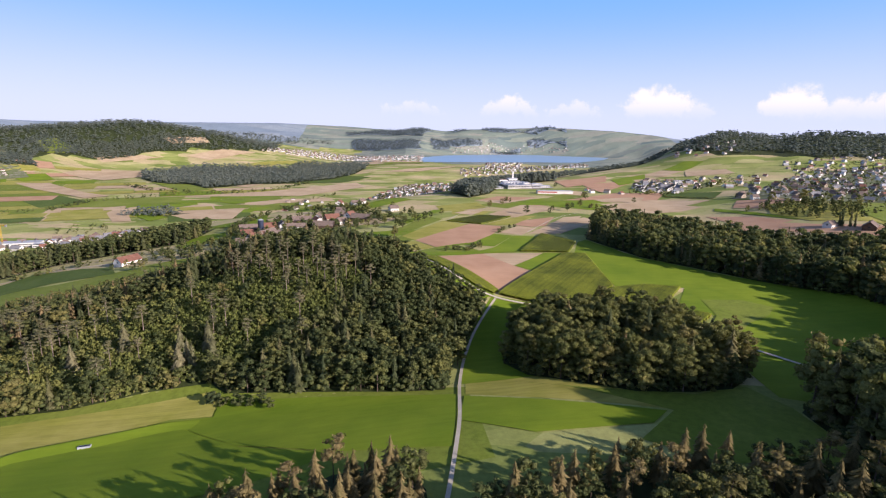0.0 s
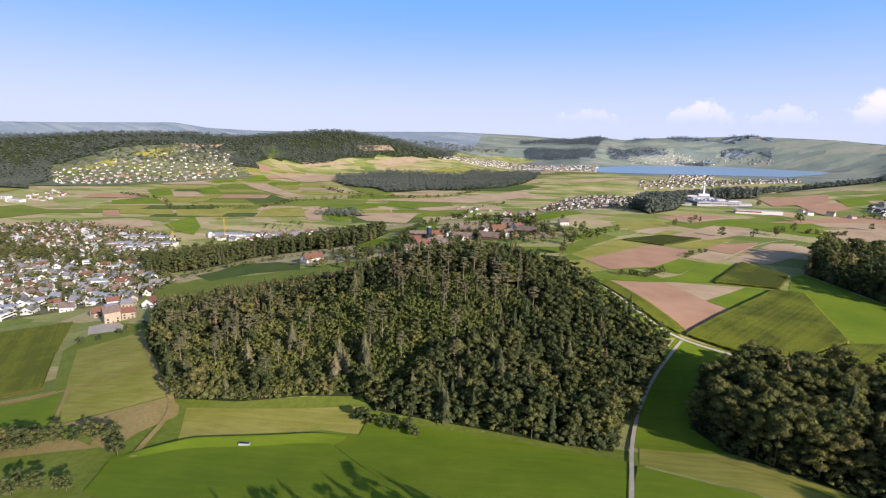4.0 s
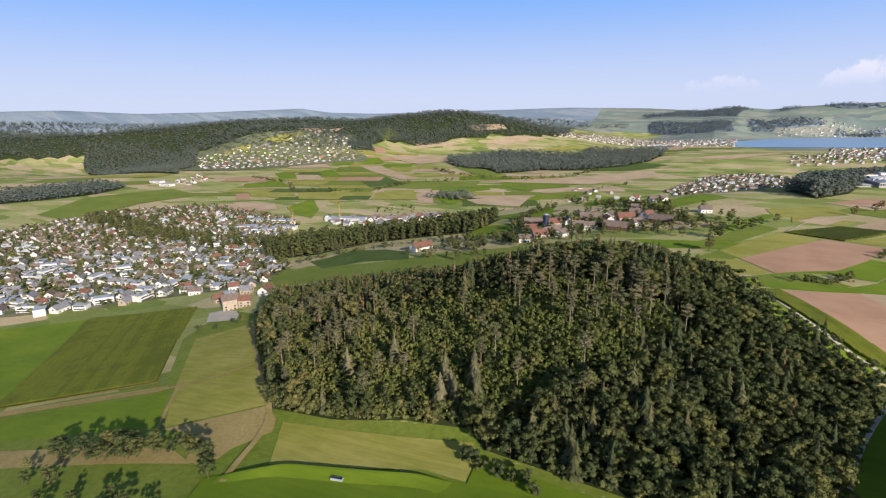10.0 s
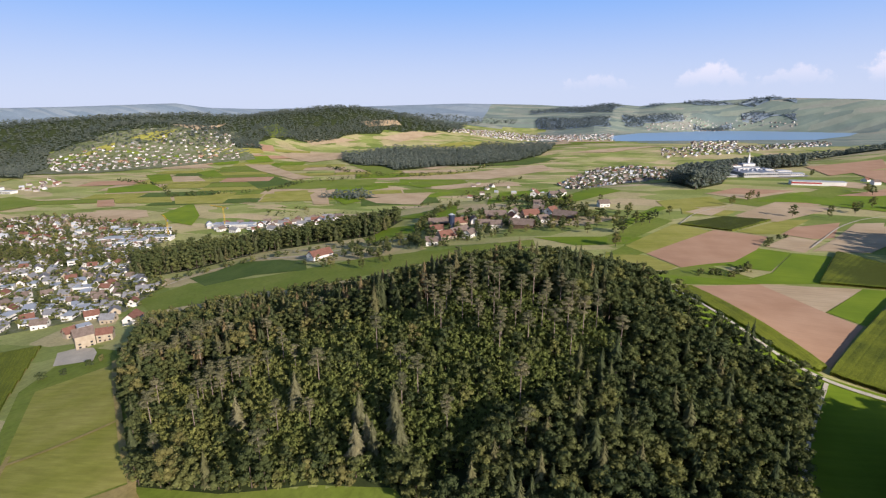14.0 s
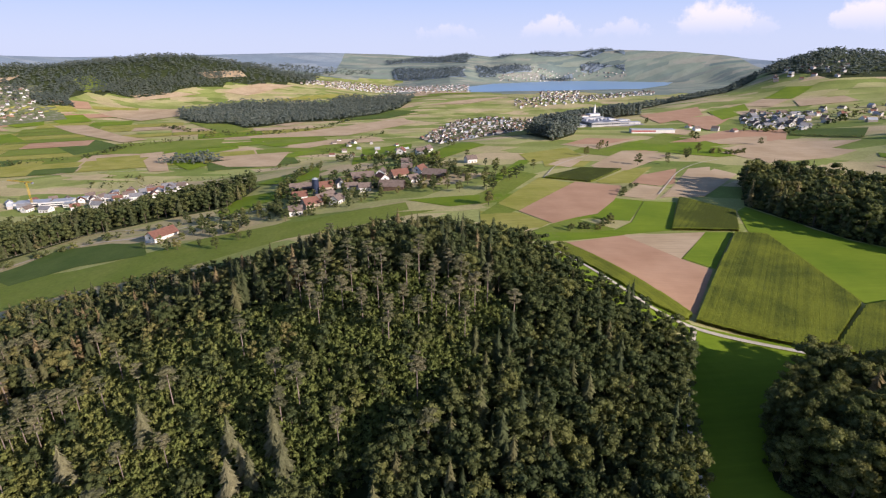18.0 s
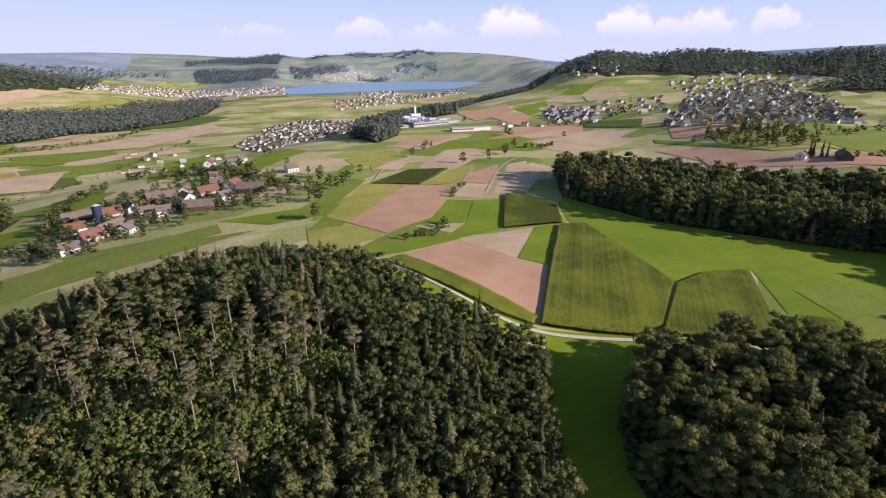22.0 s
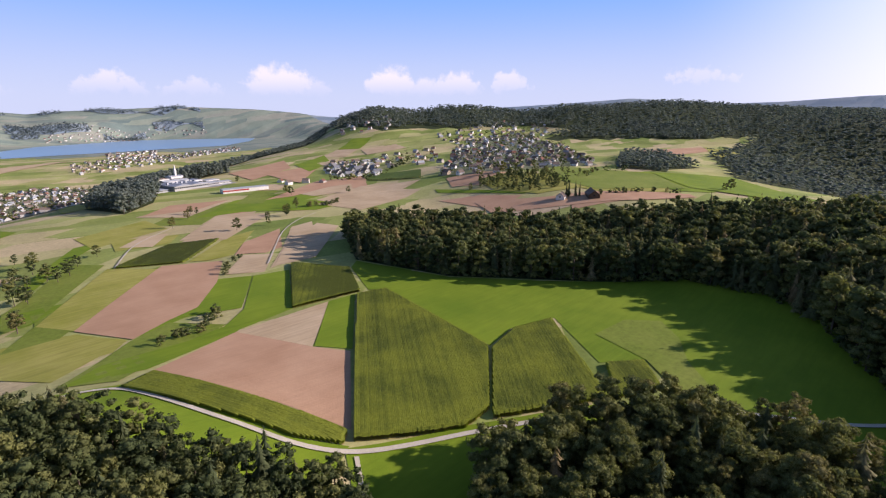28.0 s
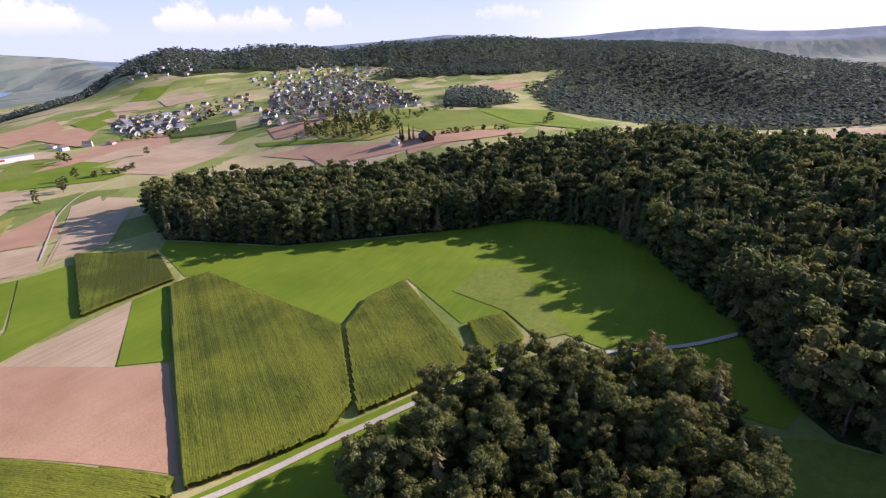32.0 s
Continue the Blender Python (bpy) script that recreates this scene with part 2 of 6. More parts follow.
M_WALL2 = surface("ochre_plaster", [(0.3, (0.36, 0.29, 0.21)), (0.7, (0.46, 0.39, 0.30))], 0.3, 2.0, contrast=0.12)
M_TILE = surface("clay_roof_tiles", [(0.3, (0.17, 0.082, 0.060)), (0.7, (0.25, 0.125, 0.092))], 0.4, 3.0, contrast=0.3)
M_TILE2 = surface("brown_roof_tiles", [(0.3, (0.145, 0.109, 0.091)), (0.7, (0.239, 0.186, 0.157))], 0.4, 3.0, contrast=0.3)
M_WOOD = surface("dark_barn_boards", [(0.3, (0.09, 0.06, 0.04)), (0.7, (0.15, 0.10, 0.07))], 0.4, 3.0)
M_GLASS, _n, _l, _b = mat("window_glass", 0.08, 0.6)
_b.inputs["Base Color"].default_value = (0.03, 0.035, 0.045, 1)
M_METAL = surface("pale_metal_roof", [(0.3, (0.36, 0.38, 0.41)), (0.7, (0.46, 0.48, 0.51))], 0.1, 1.0, rough=0.5, contrast=0.12, spec=0.3)
M_WATER, _n, _l, _b = mat("lake_water", 0.35, 0.15)
_b.inputs["Base Color"].default_value = (0.27, 0.42, 0.60, 1)
# aerial haze is put into these base colours: paler and bluer with distance
M_HAZEFAR = farmland("hazed_farmland", [(0.0, (0.17, 0.22, 0.20)), (0.3, (0.22, 0.27, 0.22)), (0.55, (0.26, 0.30, 0.24)), (0.8, (0.31, 0.315, 0.26)), (1.0, (0.14, 0.19, 0.18))], 240, 8, 6.0, 0.0, 0.5)
M_HAZERIM = farmland("hazed_hill_country", [(0.0, (0.20, 0.26, 0.32)), (0.5, (0.24, 0.30, 0.36)), (1.0, (0.29, 0.34, 0.38))], 400, 45, 5.0, 0.0, 0.4)
# foliage with haze painted in, bluer and lighter than the near leaves
M_HAZETREE = leaf_material("hazed_forest_leaves", [(0.0, (0.101, 0.128, 0.120)), (0.5, (0.135, 0.161, 0.143)), (1.0, (0.172, 0.192, 0.153))], islands=False)
M_HAZERIMTREE = leaf_material("hazed_lakeside_leaves", [(0.0, (0.125, 0.160, 0.180)), (0.5, (0.145, 0.180, 0.195)), (1.0, (0.165, 0.200, 0.205))], islands=False)
M_PINE = leaf_material("grey_green_pine_needles", [(0.0, (0.126, 0.133, 0.068)), (0.5, (0.179, 0.174, 0.092)), (1.0, (0.246, 0.222, 0.126))])
M_GARDEN = surface("gardens_and_yards", [(0.3, (0.12, 0.15, 0.06)), (0.5, (0.17, 0.19, 0.09)), (0.7, (0.30, 0.28, 0.25))], 0.06, 0.5, contrast=0.4)
M_MEADOW = surface("pasture_grass", [(0.35, (0.165, 0.222, 0.026)), (0.65, (0.225, 0.265, 0.045))], 0.02, 0.3, contrast=0.3)
M_WOODFLOOR = surface("forest_undergrowth", [(0.3, (0.035, 0.05, 0.016)), (0.7, (0.06, 0.075, 0.025))], 0.03, 0.1)
M_FARWALL, _n, _l, _b = mat("weathered_plaster", 0.9, 0.1)
_l.new(ramp(_n, _l, _n.new("ShaderNodeNewGeometry").outputs["Random Per Island"], [(0.0, (0.30, 0.26, 0.22)), (0.5, (0.52, 0.49, 0.46)), (1.0, (0.74, 0.72, 0.69))]), _b.inputs["Base Color"])
M_SLATE = surface("grey_roof", [(0.3, (0.195, 0.195, 0.203)), (0.7, (0.285, 0.285, 0.300))], 0.4, 3.0)
M_BLUEROOF = surface("blue_grey_sheet_roof", [(0.3, (0.23, 0.25, 0.30)), (0.7, (0.30, 0.32, 0.37))], 0.1, 1.0, rough=0.5, contrast=0.12, spec=0.4)
M_YOUNG = leaf_material("young_plantation_leaves", [(0.0, (0.111, 0.138, 0.043)), (0.5, (0.158, 0.184, 0.051)), (1.0, (0.233, 0.233, 0.071))])
M_LARCH = leaf_material("tan_conifer_needles", [(0.0, (0.096, 0.097, 0.034)), (0.5, (0.154, 0.136, 0.053)), (1.0, (0.234, 0.182, 0.083))])
M_CONCRETE = surface("grey_concrete", [(0.3, (0.36, 0.35, 0.34)), (0.7, (0.48, 0.47, 0.46))], 0.1, 1.0, contrast=0.15)
M_YELLOW = surface("yellow_crane_paint", [(0.3, (0.55, 0.36, 0.04)), (0.7, (0.62, 0.42, 0.06))], 0.4, 2.0)
M_SILO = surface("dark_blue_steel", [(0.3, (0.025, 0.035, 0.07)), (0.7, (0.035, 0.05, 0.09))], 0.4, 2.0, rough=0.4, spec=0.4)
M_REDPAINT = surface("red_paint", [(0.3, (0.35, 0.06, 0.06)), (0.7, (0.42, 0.09, 0.08))], 0.4, 2.0)
M_DIRT = surface("worn_earth", [(0.3, (0.347, 0.275, 0.090)), (0.7, (0.441, 0.335, 0.135))], 0.06, 0.6, contrast=0.3)


# ---- the lie of the land ----
def sm(a, b, v):
    t = np.clip((v - a) / (b - a), 0, 1)
    return t * t * (3 - 2 * t)


def hill(x, y, cx, cy, sx, sy, turn=0):
    c, s = math.cos(radians(turn)), math.sin(radians(turn))
    u, v = (x - cx) * c + (y - cy) * s, (y - cy) * c - (x - cx) * s
    return np.exp(-(u / sx) ** 2 - (v / sy) ** 2)


RIDGE_AZ, RIDGE_UP = (-80, -72, -60, -54, -50, -45, -40, -33, -29, -22, -19, -13, -7, -2), (0, 11, -62, -46, -22, 8, 34, 14, -10, -10, -6, 0, 0, 0)
HILL_AZ, HILL_UP = (29, 32, 34, 36.4, 41, 46, 52, 57, 61, 67, 73, 78, 83, 90, 97, 110), (0, 40, 60, 67, 9, 3, -6, 31, 25, 30, 28, 55, 77, 61, -16, 0)
SKY_AZ = (-180, -70, -62, -56, -50, -41, -38, -33, -22, -12, -4, 1, 4, 6.5, 9, 13, 18, 25, 29, 31, 33, 45, 58, 64, 67, 72, 77, 83, 88, 93, 97, 105, 180)
SKY_EL = (0.5, 0.6, 0.75, 0.4, 0.5, 0.8, 0.35, 0.2, 0.4, 0.6, 0.4, 0.1, 0.4, 0.15, 0.4, 0.55, 0.8, 0.55, 0.2, -0.1, -0.3, 0.3, 1.0, 1.4, 1.2, 0.8, 0.9, 1.3, 1.4, 0.85, 0.7, 1.0, 0.5)


def ground(x, y):
    x, y = np.asarray(x, float), np.asarray(y, float)
    xe = 70 + 1.05 * np.maximum(0, y - 900) - 60 * sm(200, -200, y)
    z = -88 * (1 - sm(xe - 760, xe, x))
    # the wooded hill, the hollow before it
    z = z + 34 * hill(x, y, -70, 372, 105, 85) - 14 * hill(x, y, -90, 245, 110, 70) - 14.5 * hill(x, y, 45, 288, 70, 65)
    # the wooded bank and plateau to the east
    z = z + 24 * sm(300, 520, x + 0.35 * (330 - y)) * sm(1500, 700, y)
    # unseen south-east hill, added to shade the meadow; the dip admits sun
    z = z + 64 * hill(x, y, 262, 52, 105, 76) - 34 * hill(x, y, 250, 70, 70, 50)
    # hills to the east
    z = z + 118 * hill(x, y, 1720, 1850, 480, 330, -25) + 112 * hill(x, y, 2300, 1150, 800, 380, -20) + 40 * hill(x, y, 1250, 1500, 500, 350)
    # side valley in the south-east
    z = z - 90 * hill(x, y, 1500, 200, 600, 330)
    # long wooded ridges in the west and north-west
    z = z + 195 * hill(x, y, -2700, 2150, 1500, 330, 28) + 190 * hill(x, y, -1500, 3150, 900, 420, -15) + 120 * hill(x, y, -1900, 2050, 420, 230, 20)
    z = z + 90 * hill(x, y, -1000, 3750, 750, 400, -8)
    r, az = np.hypot(x, y), np.arctan2(x, y)
    deg = np.degrees(az)
    # higher ground round the lake, then the far hills
    z = z + np.maximum(-52 - z, 0) * sm(2000, 2600, r) * sm(-8, 1, deg) * sm(110, 60, deg)
    start = np.interp(deg, (-40, -14, -4, 2, 8, 13, 16, 27, 34, 45), (3900, 3900, 3900, 3650, 4000, 4380, 4450, 4300, 3900, 3700))
    # crests of the wooded ridges, by azimuth
    about = np.degrees(np.arctan2(x, y - 150))
    z = z + sm(2300, 3000, r) * sm(4300, 3900, r) * np.interp(about, RIDGE_AZ, RIDGE_UP)
    z = z + sm(1650, 2250, r) * sm(4200, 3300, r) * np.interp(about, HILL_AZ, HILL_UP)
    # skyline in two shoulders; its haze lies in the material colours
    top = 117 + 4700 * np.tan(np.radians(np.interp(about, SKY_AZ, SKY_EL)))
    f = np.clip((r - start) / (4760 - start), 0, 1)
    return z + (top - z) * (0.66 * sm(0.0, 0.62, f) + 0.34 * sm(0.55, 1.0, f))


def west_forest(x, y, z):
    foot = np.interp(x, (-2600, -2350, -2200, -1763, -1563, -1088, -800), (-72, -66, -52, -20, -28, 8, 0))
    return (z > foot) & (x < -420) & ((x < -700) | (y > 2700)) & (np.hypot(x, y) < 4400)


def east_forest(x, y, z):
    return (x > 900) & ((z > 70) | ((x > 1380) & (y < 1150) & (z > 40)) | ((x > 1000) & (y < 660) & (x - 1000 > (y - 480) * 2.2)))


def gz(x, y):
    return float(ground(x, y))


# ---- mesh helpers ----
def part(name, data, material, parent=None, label=""):
    """One mesh object from a bmesh or a mesh, under a thing or part."""
    if isinstance(data, bmesh.types.BMesh):
        me = bpy.data.meshes.new(name)
        data.to_mesh(me)
        data.free()
    else:
        me = data
    for m in material if isinstance(material, (list, tuple)) else [material]:
        if len(me.materials) < (len(material) if isinstance(material, (list, tuple)) else 1):
            me.materials.append(m)
    ob = new(name, me)
    if parent is not None:
        ob.parent = parent
    return tagged(ob, label=label) if label else ob


def tri_mesh(name, V, F, mats=None, tint=None, flat=False):
    me = bpy.data.meshes.new(name)
    V, F = np.asarray(V, np.float32), np.asarray(F, np.int32)
    me.vertices.add(len(V))
    me.vertices.foreach_set("co", V.ravel())
    me.loops.add(F.size)
    me.loops.foreach_set("vertex_index", F.ravel())
    me.polygons.add(len(F))
    me.polygons.foreach_set("loop_start", np.arange(0, F.size, F.shape[1], dtype=np.int32))
    if mats is not None:
        me.polygons.foreach_set("material_index", np.asarray(mats, np.int32))
    if tint is not None:
        a = me.attributes.new("tint", "FLOAT", "POINT")
        a.data.foreach_set("value", np.asarray(tint, np.float32))
    if flat:
        me.polygons.foreach_set("use_smooth", np.zeros(len(F), bool))
    me.update(calc_edges=True)
    return me


def inside(poly, x, y):
    hit = np.zeros(np.shape(x), bool)
    n = len(poly)
    for i in range(n):
        (x0, y0), (x1, y1) = poly[i], poly[(i + 1) % n]
        if y0 != y1:
            hit ^= ((y0 > y) != (y1 > y)) & (x < (x1 - x0) * (y - y0) / (y1 - y0) + x0)
    return hit


def box(bm, x0, y0, z0, x1, y1, z1):
    v = [bm.verts.new((x, y, z)) for z in (z0, z1) for x, y in ((x0, y0), (x1, y0), (x1, y1), (x0, y1))]
    for q in ((3, 2, 1, 0), (4, 5, 6, 7), (0, 1, 5, 4), (1, 2, 6, 5), (2, 3, 7, 6), (3, 0, 4, 7)):
        bm.faces.new([v[i] for i in q])


def drape(poly, step, lift):
    """A polygon of the plan laid over the ground."""
    bm = bmesh.new()
    bm.faces.new([bm.verts.new((x, y, 0)) for x, y in poly])
    xs, ys = [p[0] for p in poly], [p[1] for p in poly]
    for lo, hi, no in ((min(xs), max(xs), (1, 0, 0)), (min(ys), max(ys), (0, 1, 0))):
        k = math.floor(lo / step) + 1
        while k * step < hi:
            bmesh.ops.bisect_plane(bm, geom=bm.verts[:] + bm.edges[:] + bm.faces[:], plane_co=Vector(no) * k * step, plane_no=no)
            k += 1
    bmesh.ops.triangulate(bm, faces=bm.faces[:])
    for v in bm.verts:
        v.co.z = gz(v.co.x, v.co.y) + lift
    bm.normal_update()
    if sum(f.normal.z for f in bm.faces) < 0:
        bmesh.ops.reverse_faces(bm, faces=bm.faces[:])
    return bm


LAID = [0]


def field(name, poly, material, label, lift=0.14, step=None):
    LAID[0] += 1
    lift += 0.028 * (LAID[0] % 9)
    far = math.hypot(poly[0][0], poly[0][1] - 120)
    step = step or (8 if far < 700 else 24)
    ob = part(name, drape(poly, step, lift + max(0, far - 500) * 0.0009), material)
    return tagged(ob, label=label, category="field", kind="structure")


# ---- ground sheet ----
def axis_lines(lo, hi, fine):
    out = list(np.arange(lo, hi + 1, fine))
    s, v = fine, hi
    while v < 4950:
        s = min(s * 1.12, 60)
        v += s
        out.append(v)
    s, v = fine, lo
    while v > -4950:
        s = min(s * 1.12, 60)
        v -= s
        out.insert(0, v)
    return np.array(out)


gx, gy = axis_lines(-440, 620, 7), axis_lines(40, 640, 7)
GX, GY = np.meshgrid(gx, gy)
GZ = ground(GX, GY)
nx, ny = len(gx), len(gy)
idx = np.arange(nx * ny).reshape(ny, nx)
quads = np.stack([idx[:-1, :-1], idx[:-1, 1:], idx[1:, 1:], idx[1:, :-1]], -1).reshape(-1, 4)
cx = (GX[:-1, :-1] + GX[1:, 1:]).ravel() / 2
cy = (GY[:-1, :-1] + GY[1:, 1:]).ravel() / 2
keep = np.hypot(cx, cy) < 4860
cz = ground(cx, cy)
# far cells take the farmland and hill colours that carry painted haze
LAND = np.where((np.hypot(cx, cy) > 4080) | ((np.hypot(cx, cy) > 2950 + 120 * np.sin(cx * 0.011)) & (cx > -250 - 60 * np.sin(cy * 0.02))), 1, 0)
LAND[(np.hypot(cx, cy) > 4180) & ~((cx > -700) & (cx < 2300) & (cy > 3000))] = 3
LAND[(LAND == 0) & (west_forest(cx, cy, cz) | east_forest(cx, cy, cz))] = 2
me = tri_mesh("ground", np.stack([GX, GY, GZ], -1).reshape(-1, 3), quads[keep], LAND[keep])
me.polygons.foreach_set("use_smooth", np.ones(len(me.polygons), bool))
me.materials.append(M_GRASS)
me.materials.append(M_HAZEFAR)
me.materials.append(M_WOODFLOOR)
me.materials.append(M_HAZERIM)
tagged(new("ground", me), label="rolling green farmland with meadows and hills", category="ground", kind="structure")

# lake
bm = bmesh.new()
ring = [bm.verts.new((cx0, cy0, -50.6)) for cx0, cy0 in ((208, 2973), (475, 3030), (650, 3050), (831, 3110), (1204, 3170), (1545, 3580), (1800, 4030), (1912, 4294), (1850, 4350), (1279, 4480), (944, 4441), (489, 3990), (246, 3540), (190, 3200))]
bm.faces.new(ring)
tagged(part("water", bm, M_WATER), label="calm blue lake beyond the fields", category="lake", kind="structure")

# ---- fields round the wood ----
LAID[0] = 8
field("meadow", [(-215, 190), (-215, 256), (-164, 254), (-128, 262), (-95, 263), (-84, 253), (40, 236), (40, 165), (-60, 150), (-180, 160)], M_MEADOW, "green meadow along the foot of the wood", lift=0.04)
LAID[0] = 8
field("meadow", [(-420, 196), (-300, 145), (-180, 160), (-190, 250), (-240, 300), (-340, 385), (-400, 400), (-372, 330), (-300, 262)], M_MEADOW, "olive green meadow beside the wood", lift=0.04)
field("soil_field", [(45, 461), (93, 482), (113, 434), (124, 416), (85, 360)], M_SOIL, "bare pinkish ploughed field beside the maize")
field("fallow_field", [(93, 482), (157, 487), (113, 434)], M_STUBBLE, "pale dry fallow strip beside ploughed soil")
field("grass_strip", [(157, 487), (177, 486), (126, 417), (114, 434)], M_LUSH, "bright green grass strip between soil and maize", lift=0.2)
field("meadow", [(189, 487), (212, 540), (226, 552), (249, 466), (289, 414), (356, 340), (359, 288), (334, 250), (247, 203), (214, 198), (195, 188), (180, 196), (186, 232), (180, 252), (205, 250), (222, 305), (203, 320), (236, 367), (206, 376), (180, 370), (199, 478)], M_LUSH, "bright green meadow below the dark wood", lift=0.1)
field("meadow", [(60, 240), (78, 228), (101, 216), (143, 203), (172, 208), (178, 186), (174, 160), (168, 140), (120, 152), (100, 170), (125, 190), (88, 222)], M_MEADOW, "shaded grass between copse and wood", lift=0.08)
field("meadow", [(36, 240), (44, 283), (56, 312), (77, 353), (119, 334), (150, 315), (172, 301), (195, 276), (180, 250), (155, 280), (115, 300), (95, 290), (82, 265), (80, 240)], M_LUSH, "shaded green clearing between two woods", lift=0.08)
field("meadow", [(-8, 446), (9, 464), (31, 453), (49, 402), (66, 367), (79, 353), (56, 338), (30, 375), (5, 415)], M_LUSH, "green verge between lane and wood", lift=0.08)
field("mown_meadow", [(232, 338), (263, 336), (276, 320), (259, 303), (235, 290), (215, 272), (203, 283), (222, 305)], M_MEADOW, "yellowish mown strip of meadow", lift=0.18)

# ---- trees ----
rng = np.random.default_rng(7)
ICO_V, ICO_F = [], []
_bm = bmesh.new()
bmesh.ops.create_icosphere(_bm, subdivisions=1, radius=1)
ICO_V = np.array([v.co[:] for v in _bm.verts])
ICO_F = np.array([[v.index for v in f.verts] for f in _bm.faces])
_bm.free()
OCT_V = np.array([(1, 0, 0), (0, 1, 0), (-1, 0, 0), (0, -1, 0), (0, 0, 1), (0, 0, -1)], float)
OCT_F = np.array([(0, 1, 4), (1, 2, 4), (2, 3, 4), (3, 0, 4), (1, 0, 5), (2, 1, 5), (3, 2, 5), (0, 3, 5)])


def trunk_part(r0, r1, h, lean, sides=6):
    a = np.arange(sides) * 2 * np.pi / sides
    c, s = np.cos(a), np.sin(a)
    V = np.concatenate([np.stack([c * r0, s * r0, 0 * a - 0.6], -1), np.stack([c * r1 + lean, s * r1, 0 * a + h], -1)])
    i = np.arange(sides)
    j = (i + 1) % sides
    F = np.concatenate([np.stack([i, j, j + sides], -1), np.stack([i, j + sides, i + sides], -1)])
    return V, F


def leaves(centres, radii, count, size, g, flat=0.75):
    """Small bent leaf sprays scattered over the shells of a crown's lumps."""
    k = g.choice(len(centres), count, p=radii**2 / (radii**2).sum())
    d = g.normal(size=(count, 3))
    d[:, 2] = np.abs(d[:, 2]) * 0.9 - 0.25
    d /= np.linalg.norm(d, axis=1)[:, None]
    c = centres[k] + d * radii[k][:, None] * np.array([1, 1, flat]) * g.uniform(0.72, 1.15, (count, 1))
    n = d + g.normal(size=(count, 3)) * 0.45
    n /= np.linalg.norm(n, axis=1)[:, None]
    u = np.cross(n, g.normal(size=(count, 3)))
    u /= np.linalg.norm(u, axis=1)[:, None] + 1e-9
    w = np.cross(n, u)
    s = size * g.uniform(0.6, 1.35, (count, 1))
    P = np.stack([c - u * s, c + u * s * 0.8 - w * s * 0.5, c + w * s], 1).reshape(-1, 3)
    F = np.arange(count * 3).reshape(-1, 3)
    return P, F


def broadleaf(g, lumps=14, count=300, size=0.05, wide=0.2, low=0.22, core=True):
    """A unit-high broad crown: lumps set round an egg, each under a coat of leaf sprays."""
    k = np.arange(lumps)
    t = (k + 0.5) / lumps
    a = k * 2.4 + g.uniform(-0.5, 0.5, lumps)
    z = low + 0.08 + (0.86 - low) * t
    r = wide * np.sqrt(np.clip(1 - (1.55 * t - 0.62) ** 2, 0.03, 1)) * g.uniform(0.55, 1.0, lumps)
    C = np.stack([np.cos(a) * r, np.sin(a) * r, z], -1) + g.normal(size=(lumps, 3)) * 0.015
    R = g.uniform(0.06, 0.13, lumps) * (wide / 0.2) * (14 / lumps) ** 0.4
    V, F = [], []
    o = 0
    BV, BF = (ICO_V, ICO_F) if core else (OCT_V, OCT_F)
    for c, q in zip(C, R):
        V.append(c + BV * q * np.array([0.78, 0.78, 0.7]) * g.uniform(0.78, 1.08, (len(BV), 1)))
        F.append(BF + o)
        o += len(BV)
    P, L = leaves(C, R, count, size, g)
    V.append(P)
    F.append(L + o)
    return np.concatenate(V), np.concatenate(F)


def spruce(g, count=150, wide=0.17, low=0.10, ragged=0.5):
    """A unit-high conifer: drooping branches wound round the stem, of uneven length."""
    k = (np.arange(count) + 0.5) / count
    z = low + (1.0 - low) * (1 - (1 - k) ** 0.62)
    a = np.arange(count) * 2.4 + g.uniform(-0.4, 0.4, count)
    r = (wide * (1 - (z - low) / (1 - low)) ** 0.72 + 0.014) * g.uniform(1 - ragged, 1.25, count)
    lump = 1 + 0.28 * np.sin(a * 2 + g.uniform(0, 6)) * np.sin(z * 17 + g.uniform(0, 6))
    r = r * lump
    da = g.uniform(0.30, 0.55, count) * (150 / count) ** 0.3
    drop = 0.30 * r + g.uniform(0, 0.02, count)
    c, s = np.cos(a), np.sin(a)
    tip = np.stack([c * r, s * r, z - drop], -1)
    l = np.stack([np.cos(a - da) * r * 0.62, np.sin(a - da) * r * 0.62, z - drop * 0.35], -1)
    q = np.stack([np.cos(a + da) * r * 0.62, np.sin(a + da) * r * 0.62, z - drop * 0.35], -1)
    top = np.stack([0 * c, 0 * c, np.minimum(z + 0.045 + 0.25 * r, 1.02)], -1)
    V = np.stack([tip, l, q, top], 1).reshape(-1, 3)
    b = np.arange(count)[:, None] * 4
    return V, np.concatenate([b + [0, 2, 3], b + [1, 0, 3]])


